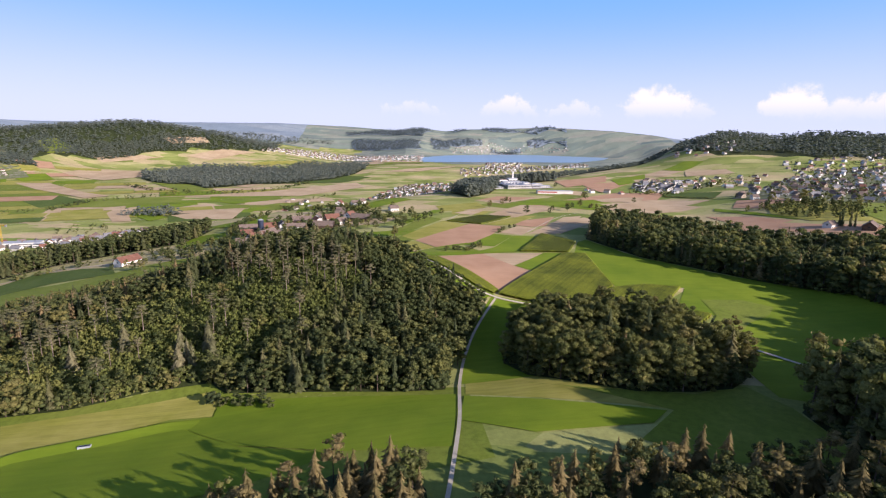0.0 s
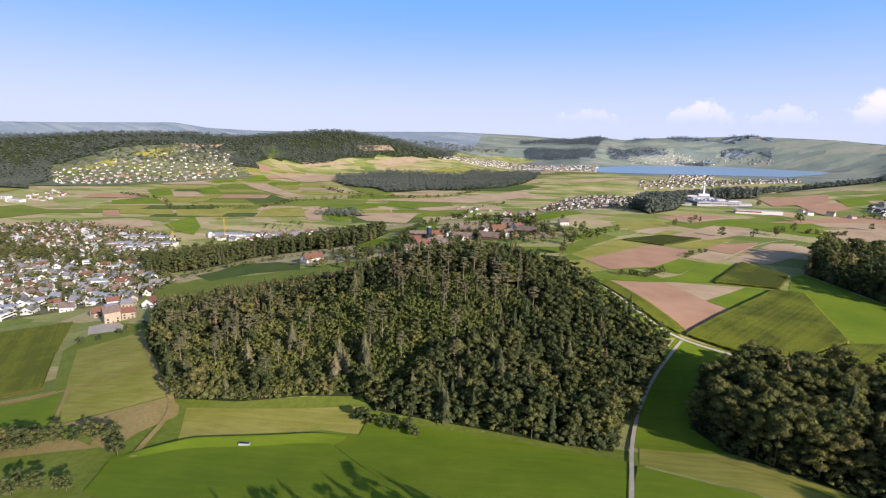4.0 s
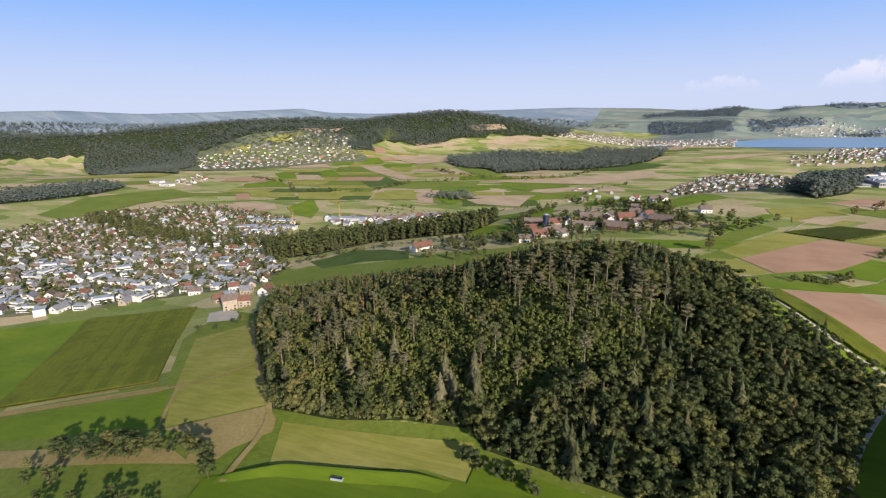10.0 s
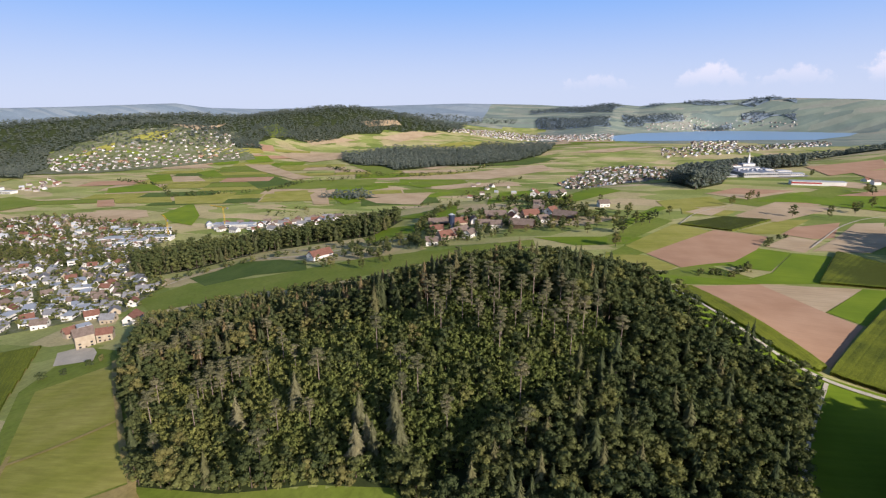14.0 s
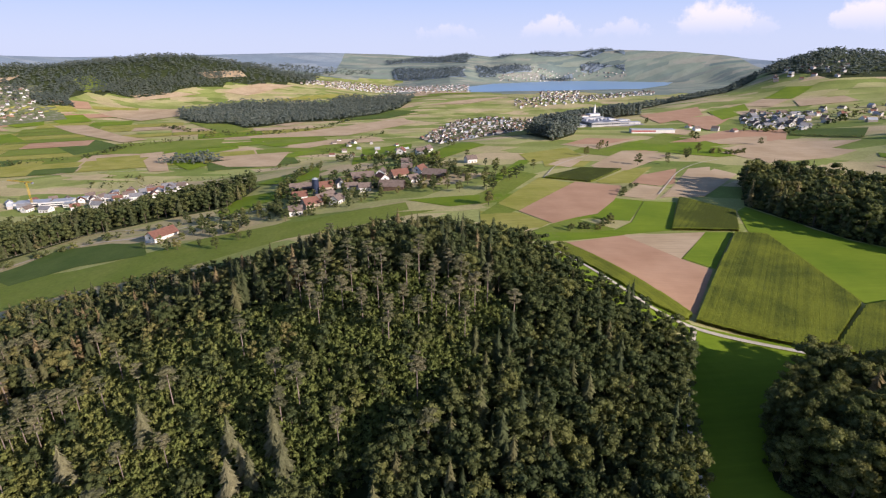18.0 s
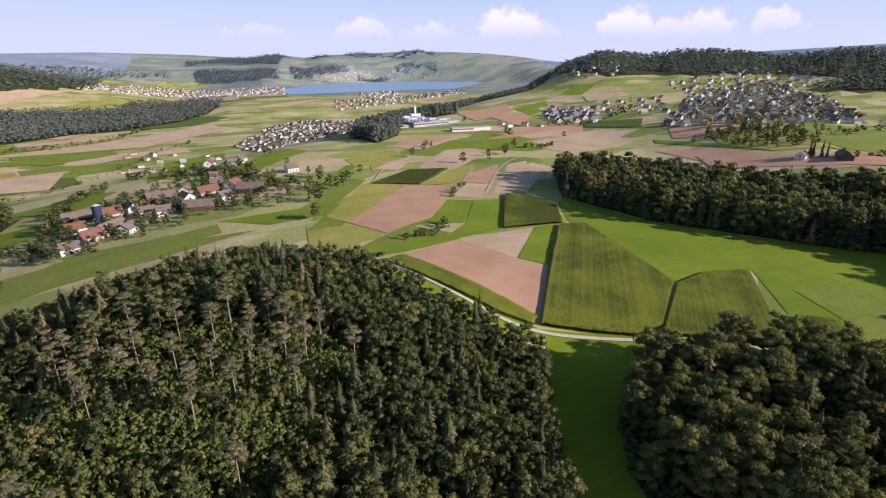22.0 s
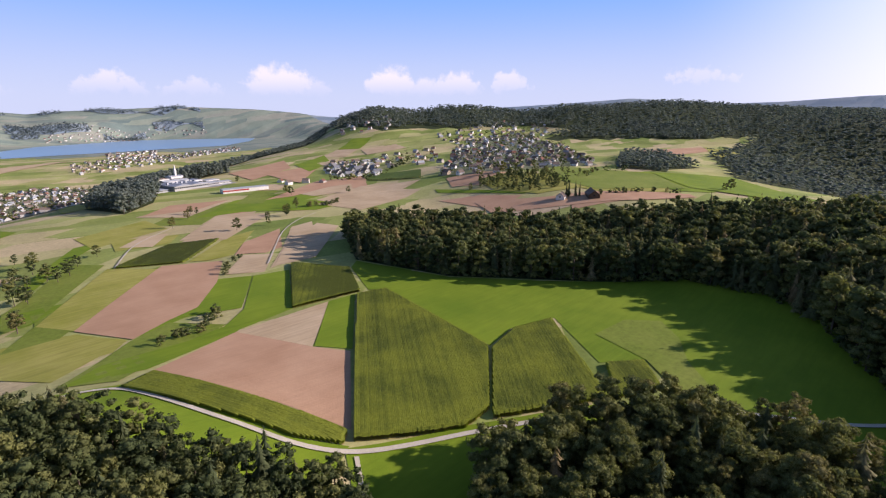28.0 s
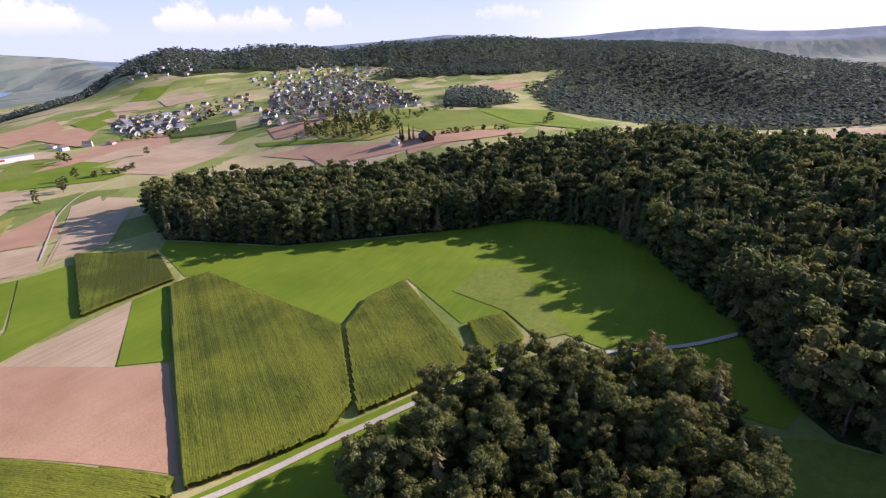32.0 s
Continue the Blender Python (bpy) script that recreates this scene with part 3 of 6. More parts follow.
def tree_kind(kind, g, lod):
    """Trunk and crown of one tree, one metre high: (trunk V, F), (crown V, F)."""
    if kind == "broad":
        return trunk_part(0.020, 0.010, 0.55, 0), broadleaf(g, lumps=(15, 11, 3)[lod], count=(520, 230, 22)[lod], size=(0.027, 0.039, 0.075)[lod], wide=0.20, low=(0.2, 0.08, 0.1)[lod], core=lod < 2)
    if kind == "crowned":
        return trunk_part(0.020, 0.010, 0.55, 0), broadleaf(g, lumps=24, count=2200, size=0.017, wide=0.20, low=0.16)
    if kind == "bush":
        return trunk_part(0.03, 0.02, 0.4, 0), broadleaf(g, lumps=(10, 6, 3)[lod], count=(260, 90, 8)[lod], size=(0.045, 0.08, 0.2)[lod], wide=0.36, low=0.05, core=lod < 2)
    if kind == "sapling":
        return trunk_part(0.03, 0.02, 0.4, 0), broadleaf(g, lumps=4, count=(80, 60, 8)[lod], size=(0.065, 0.075, 0.2)[lod], wide=0.24, low=0.12, core=False)
    if kind == "spruce":
        return trunk_part(0.016, 0.004, 0.9, 0), spruce(g, (170, 64, 15)[lod], (0.155, 0.165, 0.18)[lod])
    if kind == "larch":
        return trunk_part(0.016, 0.004, 0.93, 0), spruce(g, (230, 90, 15)[lod], 0.20, 0.06, 0.72)
    if kind == "young":
        return trunk_part(0.016, 0.004, 0.8, 0), spruce(g, (48, 34, 10)[lod], 0.34, 0.05, 0.55)
    if kind == "tanpine":
        V, F = broadleaf(g, lumps=9, count=340, size=0.03, wide=0.15, low=0.1)
        return trunk_part(0.012, 0.006, 0.9, 0, 5), (V * [1, 1, 0.62] + [0, 0, 0.38], F)
    if kind == "fir":
        return trunk_part(0.016, 0.004, 0.93, 0), spruce(g, (260, 90, 15)[lod], 0.19, 0.16, 0.6)
    V, F = broadleaf(g, lumps=(9, 6, 3)[lod], count=(420, 80, 8)[lod], size=(0.026, 0.045, 0.14)[lod], wide=0.092, low=0.1, core=lod < 2)   # pine
    V = V * [1, 1, 0.44] + [0, 0, 0.56]
    return trunk_part(0.012, 0.007, 0.85, 0, 5), (V, F)


TEMPLATES = {}


def template(kind, lod, k):
    key = (kind, lod, k)
    if key not in TEMPLATES:
        TEMPLATES[key] = tree_kind(kind, np.random.default_rng(sum(map(ord, kind)) * 31 + lod * 7 + k), lod)
    return TEMPLATES[key]


# distant woods, given leaf colours with haze in them
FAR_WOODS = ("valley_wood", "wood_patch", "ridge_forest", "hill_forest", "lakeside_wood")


def stuff_trees(name, spots, label, lod, category="trees"):
    """Many trees in one mesh. spots: rows of kind, x, y, height, width factor."""
    V, F, M, T, o = [], [], [], [], 0
    mats = [M_BARK, M_LEAF, M_NEEDLE, M_PALEBARK, M_YOUNG, M_PINE, M_HAZETREE, M_HAZERIMTREE]
    Z = ground([p[1] for p in spots], [p[2] for p in spots])
    for z, (kind, x, y, h, w) in zip(Z, spots):
        (tv, tf), (cv, cf) = template(kind, 1 if lod == 0 and h < 13 else lod, int(rng.integers(6)))
        a = rng.uniform(0, 6.28)
        c, s = math.cos(a) * h * w, math.sin(a) * h * w
        tint = rng.random() ** 1.3 * (0.5 if name in ("edge_wood", "ridge_wood", "river_trees") else 1.0) if name != "wood" else min(0.93, rng.random() ** 1.3 * 0.85 + 0.22 * float(sm(-40, -180, x))) if kind not in ("sapling", "young") else 0.12 + 0.4 * rng.random() + 0.48 * float(sm(-90, -210, x))
        if lod == 2:
            tint *= 0.8
        # distant woods and ridge_wood get the haze-tinted crowns
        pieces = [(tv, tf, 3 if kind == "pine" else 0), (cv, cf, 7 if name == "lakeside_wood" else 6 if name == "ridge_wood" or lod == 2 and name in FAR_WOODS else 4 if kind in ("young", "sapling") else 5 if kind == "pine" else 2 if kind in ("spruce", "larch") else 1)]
        for v, f, m in pieces[1 if lod == 2 else 0:]:
            V.append(np.stack([x + v[:, 0] * c - v[:, 1] * s, y + v[:, 0] * s + v[:, 1] * c, z + v[:, 2] * h], -1))
            F.append(f + o)
            M.append(np.full(len(f), m))
            T.append(np.full(len(v), tint))
            o += len(v)
    me = tri_mesh(name, np.concatenate(V), np.concatenate(F), np.concatenate(M), np.concatenate(T))
    for m in mats:
        me.materials.append(m)
    return tagged(new(name, me), label=label, category=category, kind="stuff")


def tree_thing(kind, k, name, label, group=""):
    """One tree as a thing, one metre high: trunk and crown."""
    (tv, tf), (cv, cf) = template(kind, 0, k)
    root = tagged(new(name), label=label, category="tree", group=group)
    part("trunk", tri_mesh("trunk", tv, tf), M_PALEBARK if kind == "pine" else M_BARK, root)
    t = np.full(len(cv), 0.62 + 0.05 * k if kind == "larch" else 0.1 + 0.12 * k if kind in ("pine", "fir") else (0.40, 0.66, 0.52, 0.84, 0.72, 0.95)[k] if kind == "crowned" else (k * 0.29) % 1.0)
    part("crown", tri_mesh("crown", cv, cf, None, t), M_LARCH if kind in ("larch", "tanpine") else M_PINE if kind in ("pine", "fir") else M_NEEDLE if kind in ("spruce", "young") else M_LEAF, root)
    return root


TREE_MADE = {}


def plant(kind, x, y, h, w=1.0, name="tree", label="", group=""):
    k = int(rng.integers(6))
    m = pose(x, y, gz(x, y), 0, 0, rng.uniform(0, 360))
    size = Matrix.Diagonal((h * w, h * w, h, 1))
    key = (kind, k, name, label)
    if key not in TREE_MADE:
        ob = TREE_MADE[key] = tree_thing(kind, k, name, label, group)
        ob.matrix_basis = m @ size
        return ob
    ob = copy_thing(TREE_MADE[key], m)
    ob.matrix_basis = m @ size
    return ob


def scatter(poly, gap, g):
    xs, ys = [p[0] for p in poly], [p[1] for p in poly]
    X, Y = np.meshgrid(np.arange(min(xs), max(xs), gap), np.arange(min(ys), max(ys), gap * 0.87))
    X = X + (np.arange(X.shape[0]) % 2)[:, None] * gap / 2 + g.uniform(-0.36, 0.36, X.shape) * gap
    Y = Y + g.uniform(-0.36, 0.36, Y.shape) * gap
    ok = inside(poly, X, Y)
    return np.stack([X[ok], Y[ok]], -1)


WOOD = [(-203, 252), (-164, 253), (-128, 261), (-95, 262), (-84, 252), (-47, 245), (4, 236), (29, 234), (33, 252), (39, 275), (47, 296), (56, 312), (63, 328), (54, 345),
        (35, 368), (17, 390), (0, 415), (-22, 440), (-100, 464), (-200, 478), (-300, 474), (-370, 434), (-289, 328), (-236, 285)]
YOUNG = [(-262, 318), (-235, 340), (-200, 370), (-117, 352), (-53, 322), (-20, 311), (-46, 289), (-61, 282), (-73, 266), (-95, 264), (-128, 263), (-164, 256), (-203, 256), (-236, 288)]
PINES = [(-118, 336), (-62, 314), (-24, 316), (-2, 342), (-58, 358), (-105, 360)]
CLUMP = [(66, 266), (74, 243), (98, 222), (118, 209), (143, 205), (164, 206), (183, 219), (188, 238), (181, 254), (175, 271), (163, 287), (141, 302), (120, 311), (106, 315), (90, 300), (74, 284)]
NOTCH = [(-83, 262), (-73, 269), (-66, 262), (-69, 251), (-81, 255)]
EAST = [(228, 556), (250, 470), (290, 418), (352, 338), (352, 290), (328, 254), (246, 206), (212, 200), (192, 190), (179, 182), (175, 163), (170, 140), (215, 60), (300, 40), (420, 40), (520, 110), (565, 200),
        (552, 300), (496, 372), (440, 442), (376, 548), (330, 622), (275, 640)]
FRONT_W = [(-92, 106), (-66, 134), (-48, 148), (-20, 165), (6, 166), (13, 150), (14, 100), (-92, 100)]
FRONT_E = [(26, 135), (40, 140), (58, 146), (80, 155), (105, 152), (125, 146), (170, 138), (215, 100), (150, 95), (26, 100)]

g = np.random.default_rng(11)
wood_spots = []
for x, y in scatter(WOOD, 6.1, g):
    young = inside(YOUNG, x, y) or inside(PINES, x, y)
    if young or inside(NOTCH, x, y):
        continue
    u = g.random() - (0.12 if x > -20 else 0)
    kind = "broad" if u < 0.72 else ("spruce" if u < 0.985 else "pine")
    h = {"broad": g.uniform(13, 20), "spruce": g.uniform(15, 24), "pine": g.uniform(18, 25)}[kind]
    edge = 1 - 0.28 * float(sm(395, 450, y)) if kind == "broad" else 1 - 0.35 * float(sm(395, 450, y))
    wood_spots.append((kind, x, y, h * edge, g.uniform(0.9, 1.25)))
for x, y in np.concatenate([scatter(YOUNG, 2.8, g), scatter(PINES, 3.1, g)]):
    if inside(WOOD, x, y) and not inside(NOTCH, x, y):
        u = g.random()
        wood_spots.append(("sapling" if u < 0.62 else "young" if u < 0.95 else "broad", x, y, g.uniform(5.5, 8) + (5 if u > 0.95 else 0), g.uniform(0.85, 1.15)))
for x, y in scatter(WOOD, 4.6, g):
    # low skirt of bushes where the wood meets the fields
    if not (inside(WOOD, x + 7, y) and inside(WOOD, x - 7, y) and inside(WOOD, x, y - 7)) and y < 350:
        wood_spots.append(("bush", x, y, g.uniform(5, 9), g.uniform(0.9, 1.2)))
wood_spots += [("broad", x, y, g.uniform(13, 17), 1.2) for x, y in ((40, 268), (43, 277), (45, 287), (49, 297), (53, 307), (59, 319), (64, 329), (63, 338))]
stuff_trees("wood", wood_spots, "dense mixed woodland covering a low hill", 0)
for x, y in np.concatenate([scatter(PINES, 11.5, g), scatter(YOUNG, 29, g), scatter([(-278, 336), (-262, 340), (-248, 372), (-252, 392), (-268, 366)], 6, g), scatter([(-215, 300), (-192, 296), (-190, 318), (-218, 322)], 8, g)]):
    plant("pine", x, y, g.uniform(18, 25), g.uniform(0.9, 1.3), "pine_tree", "tall pine with a bare pale trunk above young trees", "tall pines")
for x, y in ((-107, 273), (-111, 277), (-118, 286), (-104, 290), (-97, 276), (-101, 283), (-113, 270), (-152, 294), (-176, 284)):
    plant("fir", x, y, g.uniform(17, 23), g.uniform(0.9, 1.15), "fir_tree", "tall grey-green fir standing above young trees", "pale firs")
for x, y in scatter(CLUMP, 7.5, g):
    u = g.random()
    if u < 0.86:
        plant("crowned", x, y, g.uniform(15, 26) if y < 270 and x > 98 else g.uniform(20, 26), g.uniform(0.75, 1.2), "copse_tree", "broad leafy tree in the dark copse", "copse trees")
    else:
        plant("spruce", x, y, g.uniform(19, 27), g.uniform(1.0, 1.35), "spruce_tree", "tall spruce in the dark copse", "copse spruces")
hill_spots = [("broad" if g.random() < 0.62 else "spruce", x, y, g.uniform(17, 29.5) * (1.22 if y < 285 else 1.0), g.uniform(0.95, 1.3)) for x, y in scatter(EAST, 7.3, g)]
zone = [2 if p[1] > 500 or p[2] < 60 else 0 if p[1] < 380 and p[2] < 300 else 1 for p in hill_spots]
stuff_trees("hillside_wood", [p for p, k in zip(hill_spots, zone) if k == 0], "tall broadleaf wood on the steep bank", 0)
stuff_trees("hillside_wood", [p for p, k in zip(hill_spots, zone) if k == 1], "tall dark wood along the bank above the meadow", 1)
stuff_trees("hillside_wood", [p for p, k in zip(hill_spots, zone) if k == 2], "rear part of the tall dark hillside wood", 2)


def skirt(poly, gap, label):
    """Shrubs along the edge of a wood."""
    spots = []
    for x, y in scatter(poly, gap, g):
        if not all(inside(poly, x + a, y + b) for a, b in ((6, 0), (-6, 0), (0, 6), (0, -6))):
            spots.append(("bush", x, y, g.uniform(3, 8), g.uniform(0.9, 1.3)))
    stuff_trees("shrubs", spots, label, 1, "shrubs")


skirt(CLUMP, 3.6, "green shrubs round the foot of the copse")
skirt(EAST, 4.4, "green shrubs along the foot of the hillside wood")
for poly, share in ((FRONT_W, 0.8), (FRONT_E, 0.45)):
    for x, y in scatter(poly, 7.6, g):
        u = g.random()
        if u < share * 0.78:
            plant("larch", x, y, g.uniform(12, 21), g.uniform(0.85, 1.3), "spruce_tree", "sunlit tan-green spruce at the wood's edge", "front spruces")
        elif u < share:
            plant("tanpine", x, y, g.uniform(14, 22), g.uniform(0.9, 1.3), "pine_tree", "sunlit tan-green pine at the wood's edge", "front pines")
        else:
            plant("broad", x, y, g.uniform(10, 17), g.uniform(1.0, 1.3), "broad_tree", "green broadleaf tree at the wood's edge", "front trees")

# ---- tracks ----
def strip(name, line, width, material, label, lift, category, close=4.0):
    """A band of the plan along a line, laid over the ground."""
    pts = []
    for (x0, y0), (x1, y1) in zip(line, line[1:]):
        k = max(1, int(math.hypot(x1 - x0, y1 - y0) / close))
        pts += [(x0 + (x1 - x0) * i / k, y0 + (y1 - y0) * i / k) for i in range(k)]
    pts.append(line[-1])
    P = np.array(pts, float)
    for _ in range(6):
        P[1:-1] = (P[:-2] + 2 * P[1:-1] + P[2:]) / 4
    T = np.gradient(P, axis=0)
    T /= np.linalg.norm(T, axis=1)[:, None]
    N = np.stack([-T[:, 1], T[:, 0]], -1)
    rows = [P + N * width * f for f in (-0.5, -0.17, 0.17, 0.5)]
    V = np.stack([np.stack([r[:, 0], r[:, 1], ground(r[:, 0], r[:, 1]) + lift], -1) for r in rows], 1).reshape(-1, 3)
    i = (np.arange(len(P) - 1)[:, None] * 4 + np.arange(3)).ravel()
    F = np.stack([i, i + 1, i + 5, i + 4], -1)[:, ::-1]
    return tagged(part(name, tri_mesh(name, V, F), material), label=label, category=category, kind="structure")


TRACK = [(10, 110), (20, 145), (26, 172), (31, 195), (33, 210), (35, 225), (37, 240), (40, 255), (43.2, 270), (47.5, 285), (53, 300), (60, 315), (68.5, 330), (78, 347)]
LANE = [(-6, 447), (9, 461), (29, 451), (46, 400), (63, 364), (76, 350), (117, 330), (148, 311), (170, 297), (192, 272), (207, 252), (222, 225), (240, 206)]
strip("road", TRACK, 1.7, M_GRAVEL, "pale gravel farm track beside the wood", 0.62, "road")
strip("road", LANE, 2.3, M_GRAVEL, "pale gravel lane between maize and woods", 0.62, "road")
for line in ([(170, 596), (195, 634), (235, 696), (282, 745), (317, 762)], [(79, 672), (110, 745), (165, 800)], [(-300, 640), (-420, 700), (-560, 560), (-620, 420)],
             [(-1150, 800), (-900, 1000), (-760, 1130), (-420, 1210), (-60, 1300)],
             [(-760, 1130), (-1100, 1500), (-1500, 1900)], [(-420, 1210), (-300, 1700), (-200, 2600)]):
    strip("road", line, 1.3, M_GRAVEL, "narrow pale farm road across the fields", 0.75, "road", 12.0)

for line, wide in (([(-336, 369), (-300, 335), (-258, 298), (-225, 268), (-200, 250), (-190, 236), (-186, 215), (-178, 198)], 3.0), ([(-400, 203), (-373, 215), (-330, 235), (-287, 256), (-270, 273), (-255, 295)], 2.2),
                   ([(-249, 220), (-270, 243), (-291, 266)], 2.0)):
    strip("road", line, wide, M_DIRT, "worn earth track across the mown meadow", 0.62, "road", 6.0)

# ---- maize ----
def maize(name, poly, az, label, gap=0.76, step=1.3, tall=2.3, ripe=0.45):
    """Standing maize: one ragged ridge of leaves a row, with a lighter headland round the block."""
    field("maize_soil", poly, M_DIRT, "brown earth under standing maize", lift=0.1)
    d = np.array([math.sin(radians(az)), math.cos(radians(az))])
    n = np.array([d[1], -d[0]])
    P = np.array(poly, float)
    a, b = P @ d, P @ n
    a1, b1 = np.roll(a, -1), np.roll(b, -1)
    V, F, T, o = [], [], [], 0
    for v in np.arange(b.min() + 0.3, b.max(), gap):
        cut = (b > v) != (b1 > v)
        cross = np.sort(a[cut] + (a1 - a)[cut] * (v - b[cut]) / (b1 - b)[cut])
        for u0, u1 in zip(cross[::2], cross[1::2]):
            if u1 - u0 < 3:
                continue
            k = max(3, int((u1 - u0) / step))
            u = np.linspace(u0 + rng.uniform(0, 0.8), u1 - rng.uniform(0, 0.8), k)
            x, y = u * d[0] + v * n[0], u * d[1] + v * n[1]
            z = ground(x, y)
            patch = np.array([noise.noise((float(p) * 0.03, float(q) * 0.03, 3.0)) + 0.6 * noise.noise((float(p) * 0.11, float(q) * 0.11, 8.0)) for p, q in zip(x, y)])
            h = tall * (1 + 0.10 * patch + rng.uniform(-0.04, 0.04, k))
            h[0], h[-1] = h[0] * 0.8, h[-1] * 0.8
            lean = rng.uniform(-0.05, 0.05, k)
            prof = ((-0.48, 0.0), (-0.5, 0.985), (0.0, 1.0), (0.5, 0.985), (0.48, 0.0))
            V.append(np.stack([np.stack([x + n[0] * (f * gap + lean), y + n[1] * (f * gap + lean), z + h * t], -1) for f, t in prof], 1).reshape(-1, 3))
            i = (np.arange(k - 1)[:, None] * 5 + np.arange(4)).ravel() + o
            F.append(np.stack([i, i + 1, i + 6, i + 5], -1))
            edge = np.clip(1 - np.minimum(u - u0, u1 - u) / 3.5, 0, 1) * 0.45 + 0.35 * float(np.clip(1 - min(v - b.min(), b.max() - v) / 2.5, 0, 1))
            stripe = 0.10 * math.sin(v * 0.31 + math.sin(v * 0.09) * 2) + rng.uniform(-0.13, 0.13)
            T.append(np.repeat(np.clip(ripe + 0.42 * patch + stripe + edge + rng.uniform(-0.10, 0.10, k), 0, 1), 5))
            o += 5 * k
    me = tri_mesh(name, np.concatenate(V), np.concatenate(F), None, np.concatenate(T), flat=True)
    me.materials.append(M_CORN)
    return tagged(new(name, me), label=label, category="maize", kind="stuff")


maize("maize_field", [(177, 484), (198, 479), (178, 370), (135, 333), (119, 332), (82, 354)], 36, "tall green maize standing in straight rows")
maize("maize_field", [(178, 367), (206, 374), (232, 367), (176, 301), (131, 328)], 42, "tall green maize field with a pointed end")
maize("maize_field", [(204, 317), (219, 305), (200, 289), (178, 299)], 42, "small block of tall green maize")
maize("maize_field", [(30, 449), (44, 458), (83, 359), (78, 355), (66, 367), (48, 403)], -21, "narrow strip of maize along the lane", tall=1.8)
maize("maize_field", [(184, 584), (209, 538), (183, 488), (134, 492)], 36, "dark green maize block beside the meadow", gap=0.9, step=1.8, ripe=0.0)
maize("maize_field", [(78, 670), (135, 720), (177, 711), (123, 649)], 49, "long dark green maize block on the plateau", gap=1.1, step=2.2, tall=2.0, ripe=0.0)
maize("maize_field", [(-556, 362), (-450, 406), (-361, 312), (-307, 261), (-399, 213)], -46, "broad striped green maize field below the wood", gap=1.1, step=2.4, tall=1.9, ripe=0.8)

# ---- forest floor ----
field("forest_floor", WOOD, M_WOODFLOOR, "dark undergrowth beneath the hill's wood", lift=0.07)
for poly, what in ((CLUMP, "copse"), (EAST, "hillside wood"), (FRONT_W, "front wood"), (FRONT_E, "front wood")):
    field("forest_floor", poly, M_WOODFLOOR, "dark leaf litter under the " + what, lift=0.07)

# ---- fields ----
field("mown_field", [(-2, 556), (27, 546), (48, 514), (38, 501), (6, 502), (-6, 509)], M_MOWN, "pale yellowish mown meadow")
field("meadow", [(17, 587), (66, 637), (107, 652), (57, 581), (30, 550), (14, 567)], M_MEADOW, "light green pasture meadow")
field("stubble_field", [(99, 743), (127, 777), (151, 773), (122, 725)], M_STUBBLE, "pale tan cut stubble field")
field("stubble_field", [(146, 730), (212, 818), (269, 798), (192, 730)], M_STUBBLE, "pale tan cut stubble field")
field("mown_field", [(127, 649), (184, 711), (219, 724), (162, 644), (140, 641)], M_MOWN, "pale yellowish mown meadow")
field("soil_field", [(162, 641), (188, 680), (242, 712), (199, 638)], M_SOIL, "bare pinkish brown ploughed field")
field("stubble_field", [(135, 593), (162, 630), (189, 623), (158, 578)], M_STUBBLE, "pale tan cut stubble field")
field("stubble_field", [(203, 634), (255, 711), (286, 721), (226, 610), (165, 583)], M_STUBBLE, "pale tan cut stubble field")
field("stubble_field", [(152, 892), (225, 937), (285, 934), (194, 847)], M_STUBBLE, "pale tan cut stubble field")
field("lush_field", [(198, 833), (296, 929), (415, 802), (328, 780), (256, 833)], M_LUSH, "bright green grass field")
field("mown_field", [(112, 1143), (173, 1158), (155, 1019), (97, 999)], M_MOWN, "pale yellowish mown meadow")
field("lush_field", [(114, 591), (147, 575), (112, 516), (82, 525), (52, 512), (80, 537)], M_LUSH, "bright green grass field")
field("lush_field", [(147, 574), (174, 569), (134, 492), (96, 483), (91, 493), (112, 513)], M_LUSH, "striped green grass field")
field("lush_field", [(11, 471), (44, 464), (93, 481), (96, 483), (91, 494), (69, 487), (30, 487)], M_LUSH, "bright green grass field")
field("soil_field", [(30, 550), (107, 652), (148, 632), (122, 579), (93, 537), (73, 527), (50, 512)], M_SOIL, "bare pinkish brown ploughed field")
field("soil_field", [(505, 992), (579, 1015), (505, 908), (396, 890)], M_SOIL, "bare pinkish brown ploughed field")
field("crop_field", [(590, 1021), (658, 940), (592, 869), (542, 957)], M_CROP, "dark green crop field")
field("stubble_field", [(351, 816), (511, 842), (525, 796), (471, 769), (368, 738)], M_STUBBLE, "pale tan cut stubble field")
field("soil_field", [(593, 808), (690, 754), (577, 687), (544, 748)], M_SOIL, "bare pinkish brown ploughed field")
field("lush_field", [(527, 767), (550, 616), (537, 607), (511, 745)], M_LUSH, "bright green grass field")
field("soil_field", [(474, 707), (516, 667), (529, 606), (464, 595)], M_SOIL, "bare pinkish brown ploughed field")
field("stubble_field", [(460, 592), (515, 565), (529, 535), (500, 518), (448, 542)], M_STUBBLE, "pale tan cut stubble field")
field("soil_field", [(529, 533), (649, 454), (623, 434), (489, 509)], M_SOIL, "bare pinkish brown ploughed field")
field("mown_field", [(727, 666), (837, 621), (671, 467), (580, 506), (600, 578)], M_MOWN, "pale yellowish mown meadow")
field("lush_field", [(839, 620), (996, 495), (899, 426), (714, 434), (679, 468)], M_LUSH, "bright green grass field")
field("lush_field", [(743, 401), (864, 414), (772, 344), (664, 346), (635, 362)], M_LUSH, "bright green grass field")
